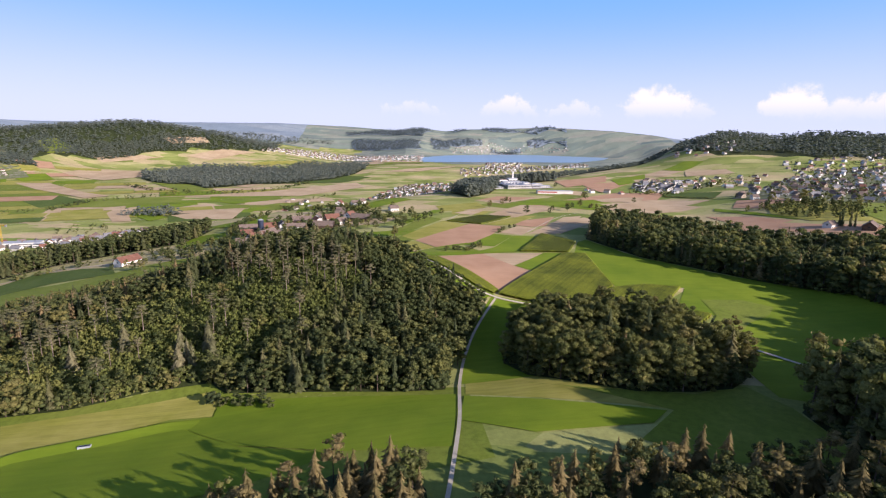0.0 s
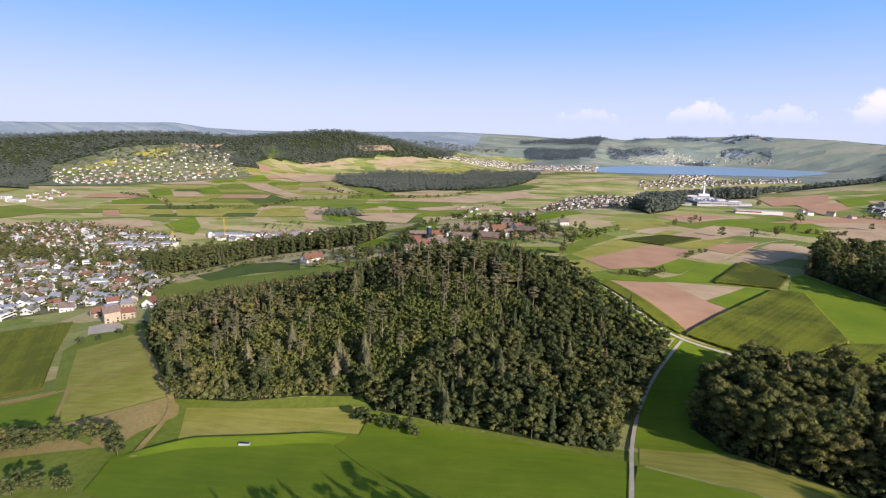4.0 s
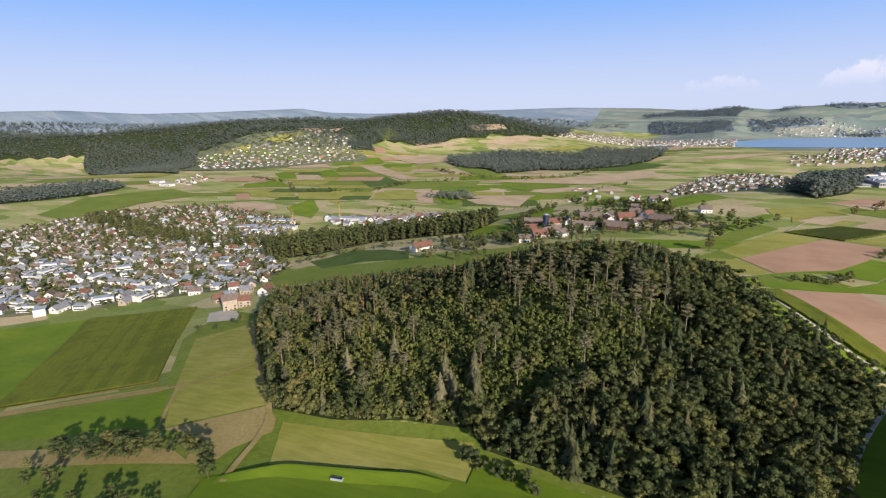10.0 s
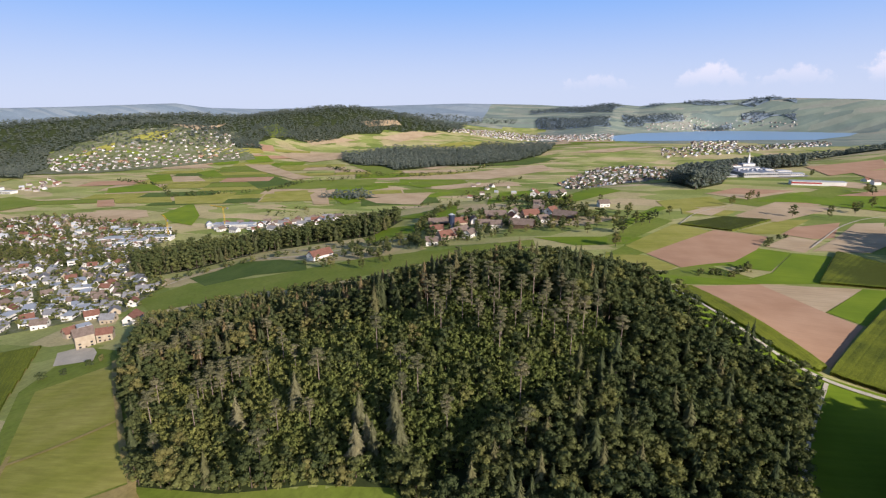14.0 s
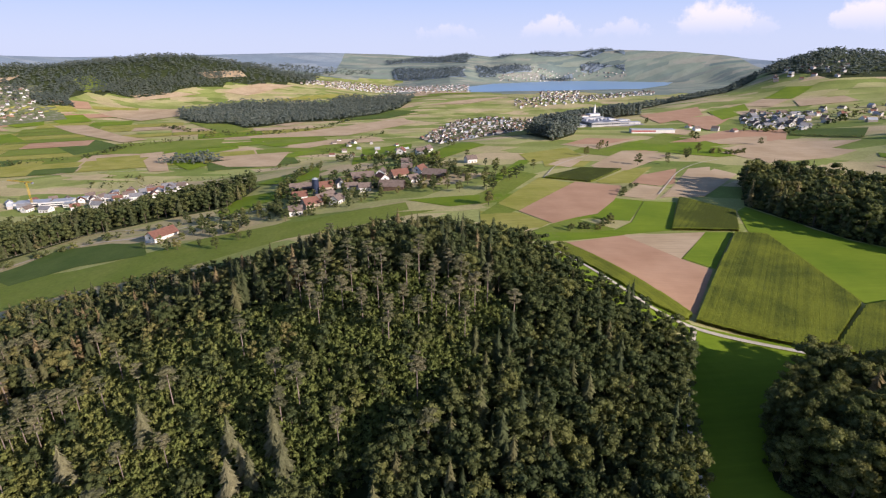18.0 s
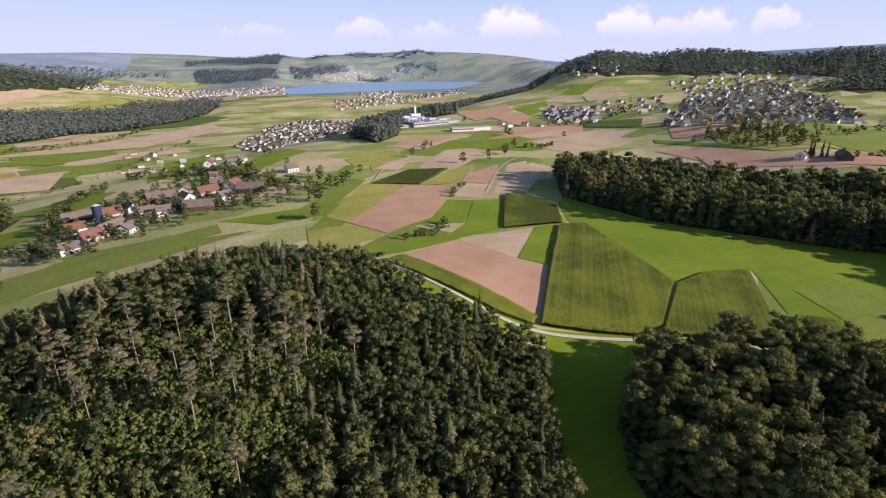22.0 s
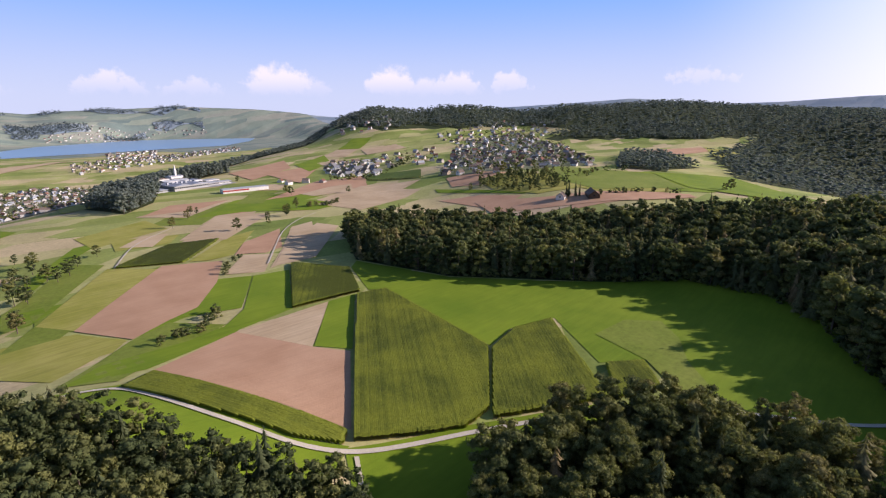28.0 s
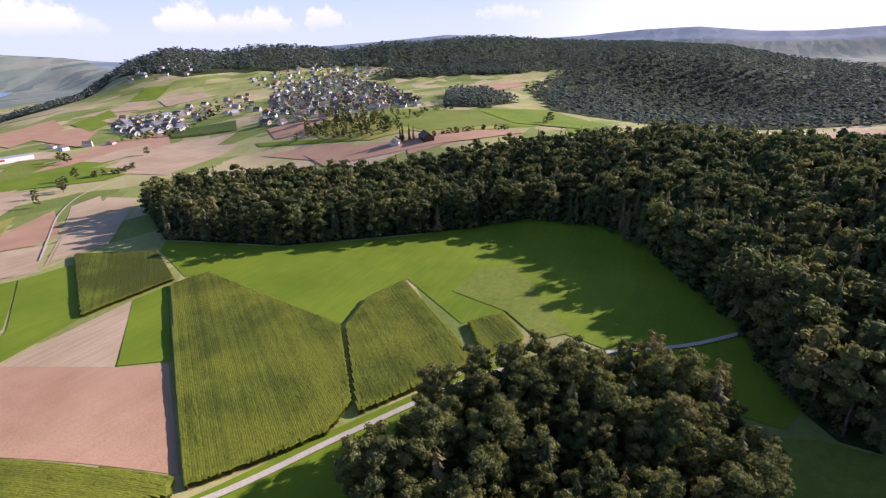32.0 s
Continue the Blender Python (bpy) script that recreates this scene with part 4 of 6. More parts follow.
field("soil_field", [(1255, 811), (1537, 729), (1493, 685), (1287, 696)], M_SOIL, "bare pinkish brown ploughed field")
field("mown_field", [(1546, 724), (1547, 630), (1349, 625)], M_MOWN, "pale yellowish mown meadow")
field("stubble_field", [(841, 1379), (963, 1379), (937, 1299), (787, 1282)], M_STUBBLE, "pale tan cut stubble field")
field("soil_field", [(461, 1184), (584, 1241), (580, 1188), (445, 1024)], M_SOIL, "bare pinkish brown ploughed field")
field("stubble_field", [(633, 1273), (703, 1285), (617, 1202)], M_STUBBLE, "pale tan cut stubble field")
field("stubble_field", [(-1024, 993), (-917, 1017), (-857, 958), (-913, 888)], M_STUBBLE, "pale tan cut stubble field")
field("soil_field", [(-1134, 1099), (-1107, 1120), (-1030, 1047), (-1060, 1028)], M_SOIL, "bare pinkish brown ploughed field")
field("lush_field", [(-1280, 1271), (-1234, 1383), (-1091, 1266), (-1207, 1196)], M_LUSH, "bright green grass field")
field("mown_field", [(-1139, 1151), (-1020, 1202), (-933, 1113), (-1055, 1074)], M_MOWN, "pale yellowish mown meadow")
field("lush_field", [(-1412, 1549), (-1341, 1577), (-1219, 1445), (-1242, 1392)], M_LUSH, "bright green grass field")
field("stubble_field", [(-1317, 1554), (-1283, 1619), (-1103, 1451), (-1189, 1415)], M_STUBBLE, "pale tan cut stubble field")
field("stubble_field", [(-1554, 1816), (-1475, 1900), (-1325, 1785), (-1487, 1699)], M_STUBBLE, "pale tan cut stubble field")
field("lush_field", [(-1481, 1915), (-1387, 2038), (-1304, 1903), (-1351, 1851)], M_LUSH, "bright green grass field")
field("lush_field", [(-1372, 2025), (-1302, 2111), (-1203, 2003), (-1265, 1927)], M_LUSH, "bright green grass field")
field("lush_field", [(-1290, 1646), (-1274, 1716), (-1120, 1564), (-1168, 1537)], M_LUSH, "bright green grass field")
field("stubble_field", [(-1272, 1896), (-1170, 1910), (-924, 1663), (-807, 1580), (-851, 1531), (-1097, 1725)], M_STUBBLE, "pale tan cut stubble field")
field("crop_field", [(-1007, 1500), (-1001, 1633), (-811, 1468), (-794, 1344), (-854, 1341)], M_CROP, "dark green crop field")
field("mown_field", [(-1006, 1202), (-926, 1269), (-872, 1272), (-806, 1122), (-911, 1096)], M_MOWN, "pale yellowish mown meadow")
field("stubble_field", [(-1271, 2162), (-1261, 2330), (-1039, 2362), (-953, 2217), (-1054, 2026)], M_STUBBLE, "pale tan cut stubble field")
field("stubble_field", [(-756, 1126), (-816, 1317), (-766, 1264), (-723, 1187)], M_STUBBLE, "pale tan cut stubble field")
field("mown_field", [(-782, 1303), (-705, 1341), (-635, 1206), (-693, 1162)], M_MOWN, "pale yellowish mown meadow")
field("stubble_field", [(-662, 1270), (-672, 1326), (-639, 1380), (-596, 1237), (-556, 1159), (-590, 1150)], M_STUBBLE, "pale tan cut stubble field")
field("lush_field", [(-594, 1245), (-583, 1307), (-500, 1209), (-519, 1161)], M_LUSH, "bright green grass field")
field("lush_field", [(-850, 982), (-881, 1117), (-762, 989), (-713, 905), (-769, 921)], M_LUSH, "bright green grass field")
field("meadow", [(-859, 1349), (-778, 1523), (-601, 1590), (-566, 1451), (-710, 1358)], M_MEADOW, "light green pasture meadow")
field("crop_field", [(-432, 601), (-401, 635), (-323, 614), (-295, 569), (-420, 589)], M_CROP, "dark green crop field")
field("stubble_field", [(-576, 1308), (-493, 1445), (-369, 1362), (-353, 1190), (-455, 1192)], M_STUBBLE, "pale tan cut stubble field")
field("lush_field", [(-502, 1506), (-368, 1614), (-320, 1537), (-422, 1440)], M_LUSH, "bright green grass field")
field("lush_field", [(-382, 1296), (-339, 1408), (-306, 1392), (-340, 1291)], M_LUSH, "bright green grass field")
field("stubble_field", [(-412, 1431), (-255, 1530), (-338, 1417)], M_STUBBLE, "pale tan cut stubble field")
field("stubble_field", [(-630, 1577), (-395, 1742), (-126, 2071), (-77, 1921), (-270, 1631)], M_STUBBLE, "pale tan cut stubble field")
field("crop_field", [(-445, 1976), (-278, 2352), (-72, 2222), (-184, 2055)], M_CROP, "dark green crop field")
field("lush_field", [(-56, 820), (14, 968), (42, 895), (-40, 789)], M_LUSH, "bright green grass field")
field("mown_field", [(-1556, 1982), (-1397, 2207), (-1335, 2145), (-1494, 1957)], M_MOWN, "pale yellowish mown meadow")
field("stubble_field", [(-1758, 1740), (-1625, 1836), (-1558, 1757), (-1672, 1673)], M_STUBBLE, "pale tan cut stubble field")
field("meadow", [(-864, 1980), (-813, 2168), (-592, 1776), (-628, 1664)], M_MEADOW, "light green pasture meadow")
field("stubble_field", [(-601, 1936), (-487, 2178), (-354, 2372), (-341, 2280), (-498, 1857)], M_STUBBLE, "pale tan cut stubble field")
field("stubble_field", [(-1363, 2533), (-1166, 2604), (-1078, 2596), (-1280, 2476)], M_STUBBLE, "pale tan cut stubble field")
field("stubble_field", [(-1784, 2136), (-1754, 2479), (-1673, 2148)], M_STUBBLE, "pale tan cut stubble field")
field("mown_field", [(-1839, 1940), (-1725, 2092), (-1702, 1966)], M_MOWN, "pale yellowish mown meadow")
field("stubble_field", [(-981, 2645), (-848, 2782), (-682, 2831), (-856, 2611)], M_STUBBLE, "pale tan cut stubble field")
field("stubble_field", [(-1152, 2802), (-975, 2909), (-925, 2845), (-1079, 2763)], M_STUBBLE, "pale tan cut stubble field")
field("meadow", [(-1599, 2550), (-1553, 2626), (-1402, 2555), (-1483, 2442)], M_MEADOW, "light green pasture meadow")
field("mown_field", [(-813, 2469), (-589, 2667), (-359, 2844), (-569, 2570)], M_MOWN, "pale yellowish mown meadow")
field("stubble_field", [(-39, 2348), (211, 2533), (398, 2623), (149, 2376)], M_STUBBLE, "pale tan cut stubble field")
field("mown_field", [(77, 814), (154, 864), (158, 799), (81, 756)], M_MOWN, "pale yellowish mown meadow")
field("meadow", [(84, 627), (4, 520), (-3, 547), (78, 677)], M_MEADOW, "light green pasture meadow")
field("soil_field", [(420, 1262), (610, 1384), (551, 1244), (405, 1124)], M_SOIL, "bare pinkish brown ploughed field")
field("lush_field", [(583, 1286), (726, 1387), (665, 1263), (546, 1159)], M_LUSH, "bright green grass field")
field("stubble_field", [(375, 943), (501, 949), (459, 882), (386, 878)], M_STUBBLE, "pale tan cut stubble field")
field("stubble_field", [(157, 727), (221, 823), (271, 827), (213, 748)], M_STUBBLE, "pale tan cut stubble field")
field("lush_field", [(-634, 307), (-555, 361), (-449, 265), (-404, 215), (-408, 210)], M_LUSH, "bright green grass field")
field("lush_field", [(-385, 201), (-293, 247), (-287, 255), (-251, 221), (-348, 185)], M_LUSH, "bright green grass field")
field("mown_field", [(-287, 259), (-358, 330), (-329, 366), (-246, 287), (-209, 254), (-247, 222)], M_MOWN, "pale yellowish mown meadow")
field("worn_ground", [(-391, 203), (-294, 251), (-289, 256), (-294, 259), (-401, 207)], M_DIRT, "worn brown earth strip on the meadow")
field("worn_ground", [(-246, 220), (-207, 254), (-193, 245), (-187, 236), (-195, 218), (-194, 201), (-206, 202), (-223, 222)], M_DIRT, "worn brown earth strip on the meadow")
field("meadow", [(-314, 171), (-202, 204), (-191, 200), (-178, 174), (-261, 149)], M_MEADOW, "light green orchard grass")
field("worn_ground", [(-336, 180), (-292, 192), (-223, 209), (-203, 203), (-312, 170)], M_DIRT, "worn brown earth strip on the meadow")
field("mown_field", [(-188, 244), (-90, 255), (-86, 248), (-85, 233), (-105, 235), (-169, 215)], M_MOWN, "pale yellowish mown meadow")
field("lush_field", [(-85, 246), (35, 226), (25, 175), (-19, 181), (-64, 200), (-105, 233), (-84, 232)], M_LUSH, "bright green grass field")
field("lush_field", [(37, 223), (122, 190), (111, 181), (60, 180), (31, 196)], M_LUSH, "bright green grass field")
field("mown_field", [(46, 281), (57, 269), (91, 232), (130, 200), (123, 192), (38, 225)], M_MOWN, "pale yellowish mown meadow")
field("lush_field", [(-168, 214), (-104, 232), (-63, 199), (-19, 180), (-57, 164), (-145, 182)], M_LUSH, "bright green grass field")
field("mown_field", [(-3, 546), (30, 545), (47, 512), (10, 484), (-6, 509)], M_MOWN, "pale yellowish mown meadow", lift=0.2)
field("mown_field", [(16, 576), (74, 674), (105, 643), (31, 550)], M_MOWN, "pale yellowish mown meadow", lift=0.2)
field("stubble_field", [(144, 719), (228, 841), (277, 800), (181, 704)], M_STUBBLE, "pale tan cut stubble field", lift=0.2)
field("soil_field", [(170, 640), (238, 705), (205, 638), (185, 630)], M_SOIL, "bare pinkish brown ploughed field", lift=0.2)
field("stubble_field", [(133, 593), (168, 637), (187, 623), (148, 584)], M_STUBBLE, "pale tan cut stubble field", lift=0.2)
field("stubble_field", [(170, 586), (204, 633), (285, 709), (294, 679), (209, 587)], M_STUBBLE, "pale tan cut stubble field", lift=0.2)
field("soil_field", [(158, 891), (208, 949), (282, 937), (223, 891)], M_SOIL, "bare orange brown ploughed field", lift=0.2)
field("lush_field", [(240, 879), (286, 926), (550, 985), (499, 915), (305, 839)], M_LUSH, "bright green grass field", lift=0.2)
field("mown_field", [(100, 778), (157, 760), (137, 727), (93, 731)], M_MOWN, "pale yellowish mown meadow", lift=0.2)
field("meadow", [(4, 615), (25, 649), (55, 711), (76, 689), (16, 585), (0, 578)], M_MEADOW, "light green pasture meadow", lift=0.2)
field("lush_field", [(14, 662), (38, 708), (70, 773), (93, 779), (56, 719), (26, 656)], M_LUSH, "bright green grass field", lift=0.2)
field("meadow", [(10, 473), (48, 510), (72, 523), (94, 496), (58, 478), (31, 459)], M_MEADOW, "light green pasture meadow", lift=0.2)
field("stubble_field", [(368, 845), (499, 915), (581, 857), (473, 809), (377, 788)], M_STUBBLE, "pale tan cut stubble field", lift=0.2)
field("soil_field", [(318, 898), (477, 1022), (577, 1021), (559, 997), (364, 901)], M_SOIL, "bare pinkish brown ploughed field", lift=0.2)
field("lush_field", [(-279, 687), (-269, 745), (-227, 745), (-200, 737), (-204, 704), (-230, 689), (-260, 661)], M_LUSH, "light green meadow below the hamlet", lift=0.2)
field("lush_field", [(-276, 818), (-201, 881), (-184, 789), (-215, 773)], M_LUSH, "bright green meadow above the hamlet", lift=0.2)
field("lush_field", [(-149, 841), (-200, 1395), (-81, 1477), (-76, 928), (-105, 864)], M_LUSH, "bright green meadow beside the hamlet", lift=0.2)
field("meadow", [(-351, 552), (-308, 568), (-252, 587), (-176, 593), (-106, 582), (-37, 571), (-102, 551), (-164, 542), (-243, 506), (-294, 499)], M_MEADOW, "long green pasture below the hamlet", lift=0.2)
field("lush_field", [(-67, 616), (-4, 611), (39, 608), (14, 581), (-27, 578)], M_LUSH, "bright green slope meadow", lift=0.2)
field("lush_field", [(-675, 742), (-562, 773), (-540, 806), (-554, 751), (-638, 716)], M_LUSH, "bright green strip beside the town trees", lift=0.2)
field("stubble_field", [(-977, 844), (-1043, 964), (-926, 1011), (-862, 933), (-898, 863)], M_STUBBLE, "pale tan cut stubble field", lift=0.2)
field("meadow", [(-1311, 699), (-1470, 897), (-1405, 1108), (-1219, 1048), (-1235, 885), (-1168, 684)], M_MEADOW, "light green pasture meadow", lift=0.2)

# plateau farm: pastures, ploughland, orchard
field("meadow", [(800, 730), (850, 570), (720, 470), (600, 540), (640, 620), (700, 690)], M_MEADOW, "green pasture curving over the plateau", lift=0.5)
field("meadow", [(873, 585), (1000, 490), (790, 320), (730, 370), (735, 470)], M_LUSH, "bright green pasture at the wood's edge", lift=0.55)
field("soil_field", [(448, 590), (482, 647), (534, 560), (621, 505), (664, 445), (640, 428), (560, 462), (500, 525)], M_SOIL, "tan ploughed field above the wood", lift=0.6)
field("mown_field", [(540, 660), (588, 735), (649, 729), (700, 690), (640, 620), (590, 560), (540, 590)], M_MOWN, "orchard grass round the plateau farm", lift=0.5)

# patchwork of the valley floor
PATCH = [("stubble_field", M_STUBBLE, "pale tan cut stubble field")] * 3 + [("soil_field", M_SOIL, "bare pinkish brown ploughed field")] + [("mown_field", M_MOWN, "pale yellowish mown meadow")] * 3
PATCH += [("crop_field", M_CROP, "dark green crop field"), ("lush_field", M_LUSH, "bright green grass field"), ("meadow", M_MEADOW, "light green pasture meadow"), ("meadow", M_MEADOW, "light green pasture meadow")]


def patchwork(poly, turn, w, d, share):
    c, s = math.cos(radians(turn)), math.sin(radians(turn))
    P = np.array(poly, float)
    U, W = P @ (c, s), P @ (-s, c)
    v = W.min()
    while v < W.max():
        dv = g.uniform(*d)
        u = U.min() + g.uniform(-w[0], 0)
        while u < U.max():
            du = g.uniform(*w)
            q = [(u + a * du, v + b * dv) for a, b in ((0.01, 0.02), (0.99, 0.02), (0.99, 0.98), (0.01, 0.98))]
            q = [(a * c - b * s, a * s + b * c) for a, b in q]
            if g.random() < share and all(inside(poly, np.array(x), np.array(y)) for x, y in q):
                k = PATCH[int(g.integers(len(PATCH)))]
                field(k[0], [(round(x), round(y)) for x, y in q], k[1], k[2], lift=0.06, step=40)
            u += du
        v += dv


g = np.random.default_rng(5)
patchwork([(-2250, 1720), (-1700, 2050), (-1500, 2400), (-1200, 2450), (-1150, 2150), (-1600, 1600), (-1950, 1450)], 35, (90, 200), (50, 100), 0.9)
patchwork([(-1300, 1000), (-800, 1080), (-300, 1120), (-150, 1400), (-100, 2200), (-350, 2100), (-620, 1790), (-1000, 2150), (-1400, 1900), (-1500, 1400)], 22, (110, 260), (60, 120), 0.8)
patchwork([(-1000, 2450), (-300, 2980), (100, 3300), (300, 3200), (100, 2300), (-100, 2550), (-450, 2600)], 15, (140, 300), (90, 160), 0.8)
patchwork([(-2000, 900), (-1500, 1060), (-1450, 1300), (-1950, 1500), (-2300, 1200)], 30, (150, 300), (80, 140), 0.7)
patchwork([(150, 600), (250, 620), (420, 900), (560, 1040), (420, 1060), (220, 1000), (120, 800)], 52, (70, 160), (35, 70), 0.75)
patchwork([(420, 700), (640, 680), (800, 760), (620, 860), (500, 900)], 30, (80, 170), (40, 80), 0.75)
patchwork([(560, 1060), (720, 1180), (1000, 1300), (1250, 1560), (900, 1560), (640, 1330), (470, 1220)], 40, (110, 220), (60, 110), 0.75)
patchwork([(-200, 560), (-60, 520), (-20, 600), (-60, 640), (-150, 640)], 10, (60, 120), (25, 45), 0.6)

# ---- earth bank in the meadow ----
def bank(line, tall, label):
    P = np.array(line, float)
    Q = np.stack([np.interp(np.linspace(0, len(P) - 1, 60), np.arange(len(P)), P[:, i]) for i in (0, 1)], -1)
    for _ in range(8):
        Q[1:-1] = (Q[:-2] + 2 * Q[1:-1] + Q[2:]) / 4
    h = tall * np.sin(np.linspace(0, np.pi, 60)) ** 0.6 + 0.05
    V = []
    for off, k in ((-9, 0.02), (-2.0, 0.75), (-0.5, 1.0), (0.0, 0.95), (0.8, 0.05)):
        V.append(np.stack([Q[:, 0], Q[:, 1] + off, ground(Q[:, 0], Q[:, 1] + off) + 0.16 + h * k], -1))
    V = np.stack(V, 1).reshape(-1, 3)
    i = (np.arange(59)[:, None] * 5 + np.arange(4)).ravel()
    return tagged(part("earth_bank", tri_mesh("earth_bank", V, np.stack([i, i + 5, i + 6, i + 1], -1)), M_LUSH), label=label, category="bank", kind="structure")


field("lush_field", [(-176, 172), (-188, 197), (-170, 213), (-140, 225), (-104, 231), (-63, 199), (-57, 164), (-120, 158)], M_LUSH, "bright green grass below the terrace bank", lift=0.3)
bank([(-184, 200), (-172, 209), (-161, 217), (-128, 225), (-105, 231), (-89, 231)], 1.9, "grassy terrace bank with a steep shaded side")

# ---- farther woods ----
g = np.random.default_rng(23)


def ragged(poly, depth=2):
    """A polygon with uneven sides."""
    for _ in range(depth):
        out = []
        for (x0, y0), (x1, y1) in zip(poly, poly[1:] + poly[:1]):
            k = g.uniform(-0.16, 0.16)
            out += [(x0, y0), ((x0 + x1) / 2 - (y1 - y0) * k, (y0 + y1) / 2 + (x1 - x0) * k)]
        poly = out
    return poly


def wood(name, poly, gap, label, lod, tall=(16, 24), broad=0.6):
    if lod == 2:
        poly = ragged(poly)
    spots = [("broad" if g.random() < broad else "spruce", x, y, g.uniform(*tall), g.uniform(0.95, 1.35) * (1.9 if name == "lakeside_wood" else 1.35 if lod == 2 else 1)) for x, y in scatter(poly, gap, g)]
    # lakeside floor takes the haze-blue hill colour instead of dark undergrowth
    field("forest_floor", poly, M_WOODFLOOR if name != "lakeside_wood" else M_HAZERIM, "dark undergrowth of the " + label, lift=0.1, step=30)
    return stuff_trees(name, spots, label, lod)


wood("edge_wood", [(-551, 600), (-483, 622), (-426, 687), (-360, 700), (-270, 704), (-262, 800), (-316, 790), (-472, 778), (-584, 730), (-617, 668)], 9, "dark belt of tall trees above the town", 1)
wood("valley_wood", [(-1032, 2300), (-875, 2486), (-458, 2500), (-448, 2640), (-222, 2760), (-90, 2700), (-146, 2331), (-336, 2040), (-621, 1810), (-850, 1980)], 17, "large dark wood in the valley", 2, (22, 29))
wood("ridge_wood", [(150, 925), (120, 1010), (190, 1200), (300, 1370), (420, 1390), (440, 1290), (330, 1230), (250, 1170), (235, 1085), (200, 990)], 11, "tall dark wood on the edge of the plateau", 1, (20, 28), 0.75)
wood("wood_patch", [(300, 1380), (420, 1560), (560, 1690), (600, 1560), (420, 1395)], 13, "dark wood running down the plateau's flank", 2, (15, 23), 0.8)
wood("wood_patch", [(620, 1720), (830, 1960), (1080, 2180), (1180, 2020), (880, 1740), (690, 1640)], 15, "dark wood running down the plateau's flank", 2, (13, 21), 0.8)
wood("wood_patch", [(-1579, 730), (-1540, 1026), (-1773, 1120), (-1826, 841)], 16, "dark wood at the valley's side", 2)
wood("wood_patch", [(-2976, 1769), (-2836, 1838), (-2565, 1880), (-2279, 1900), (-2040, 1743), (-1747, 1400), (-2531, 1531)], 18, "dark wood below the ridge", 2, (18, 26))
wood("wood_patch", [(-1470, 2484), (-1440, 2640), (-1188, 2830), (-1020, 2830), (-1000, 2700), (-1195, 2570)], 17, "dark wood on the slope", 2, (18, 26))
wood("wood_patch", [(-1540, 2230), (-1499, 2388), (-1378, 2200), (-1456, 2120)], 15, "small wood beside the hill village", 2)
wood("wood_patch", [(878, 652), (1154, 763), (1190, 684), (1087, 575), (920, 576)], 11, "dark wood beside hillside pastures", 2)
wood("wood_patch", [(-620, 1240), (-540, 1290), (-470, 1270), (-520, 1210)], 12, "small grove between the fields", 2)


for poly, what in (([(348, 4256), (798, 4366), (788, 4286), (340, 4108)], "hillside"), ([(372, 4104), (499, 4158), (493, 4090), (367, 4028)], "shore"), ([(1208, 4416), (1523, 4300), (1512, 4244), (1201, 4363)], "hillside"),
                   ([(854, 4292), (1125, 4355), (1115, 4294), (842, 4208)], "shore"), ([(-264, 4243), (267, 4138), (260, 3969), (-249, 4038)], "low hill"), ([(-352, 4486), (15, 4640), (310, 4660), (403, 4600), (291, 4366), (-341, 4358)], "hilltop"),
                   ([(592, 4670), (1053, 4610), (1565, 4464), (1553, 4413), (1053, 4550), (583, 4600)], "hilltop")):
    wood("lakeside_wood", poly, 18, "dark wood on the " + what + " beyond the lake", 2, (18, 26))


def ridge_trees(name, x0, x1, y0, y1, gap, test, label):
    X, Y = np.meshgrid(np.arange(x0, x1, gap), np.arange(y0, y1, gap))
    X, Y = X + (np.arange(len(X)) % 2)[:, None] * gap / 2 + g.uniform(-0.62, 0.62, X.shape) * gap, Y + g.uniform(-0.62, 0.62, X.shape) * gap
    wob = np.array([[noise.noise((a * 0.004, b * 0.004, 9.0)) for a, b in zip(r, q)] for r, q in zip(X, Y)])
    ok = test(X, Y, ground(X, Y) + 14 * wob) & (np.hypot(X, Y) < 4400)
    stuff_trees(name, [("broad" if g.random() < 0.55 else "spruce", x, y, g.uniform(13, 25), g.uniform(1.7, 2.9)) for x, y in zip(X[ok], Y[ok])], label, 2)


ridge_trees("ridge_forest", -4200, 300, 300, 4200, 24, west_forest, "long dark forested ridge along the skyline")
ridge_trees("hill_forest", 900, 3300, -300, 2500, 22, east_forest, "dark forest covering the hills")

wood("wood_patch", [(-1640, 2480), (-1600, 2640), (-1480, 2690), (-1400, 2540), (-1490, 2380)], 17, "wooded knoll below the ridge", 2, (18, 24))
wood("wood_patch", [(1640, 1010), (1790, 1060), (1900, 850), (1715, 760), (1590, 930)], 15, "long wood between hillside pastures", 2, (15, 22))

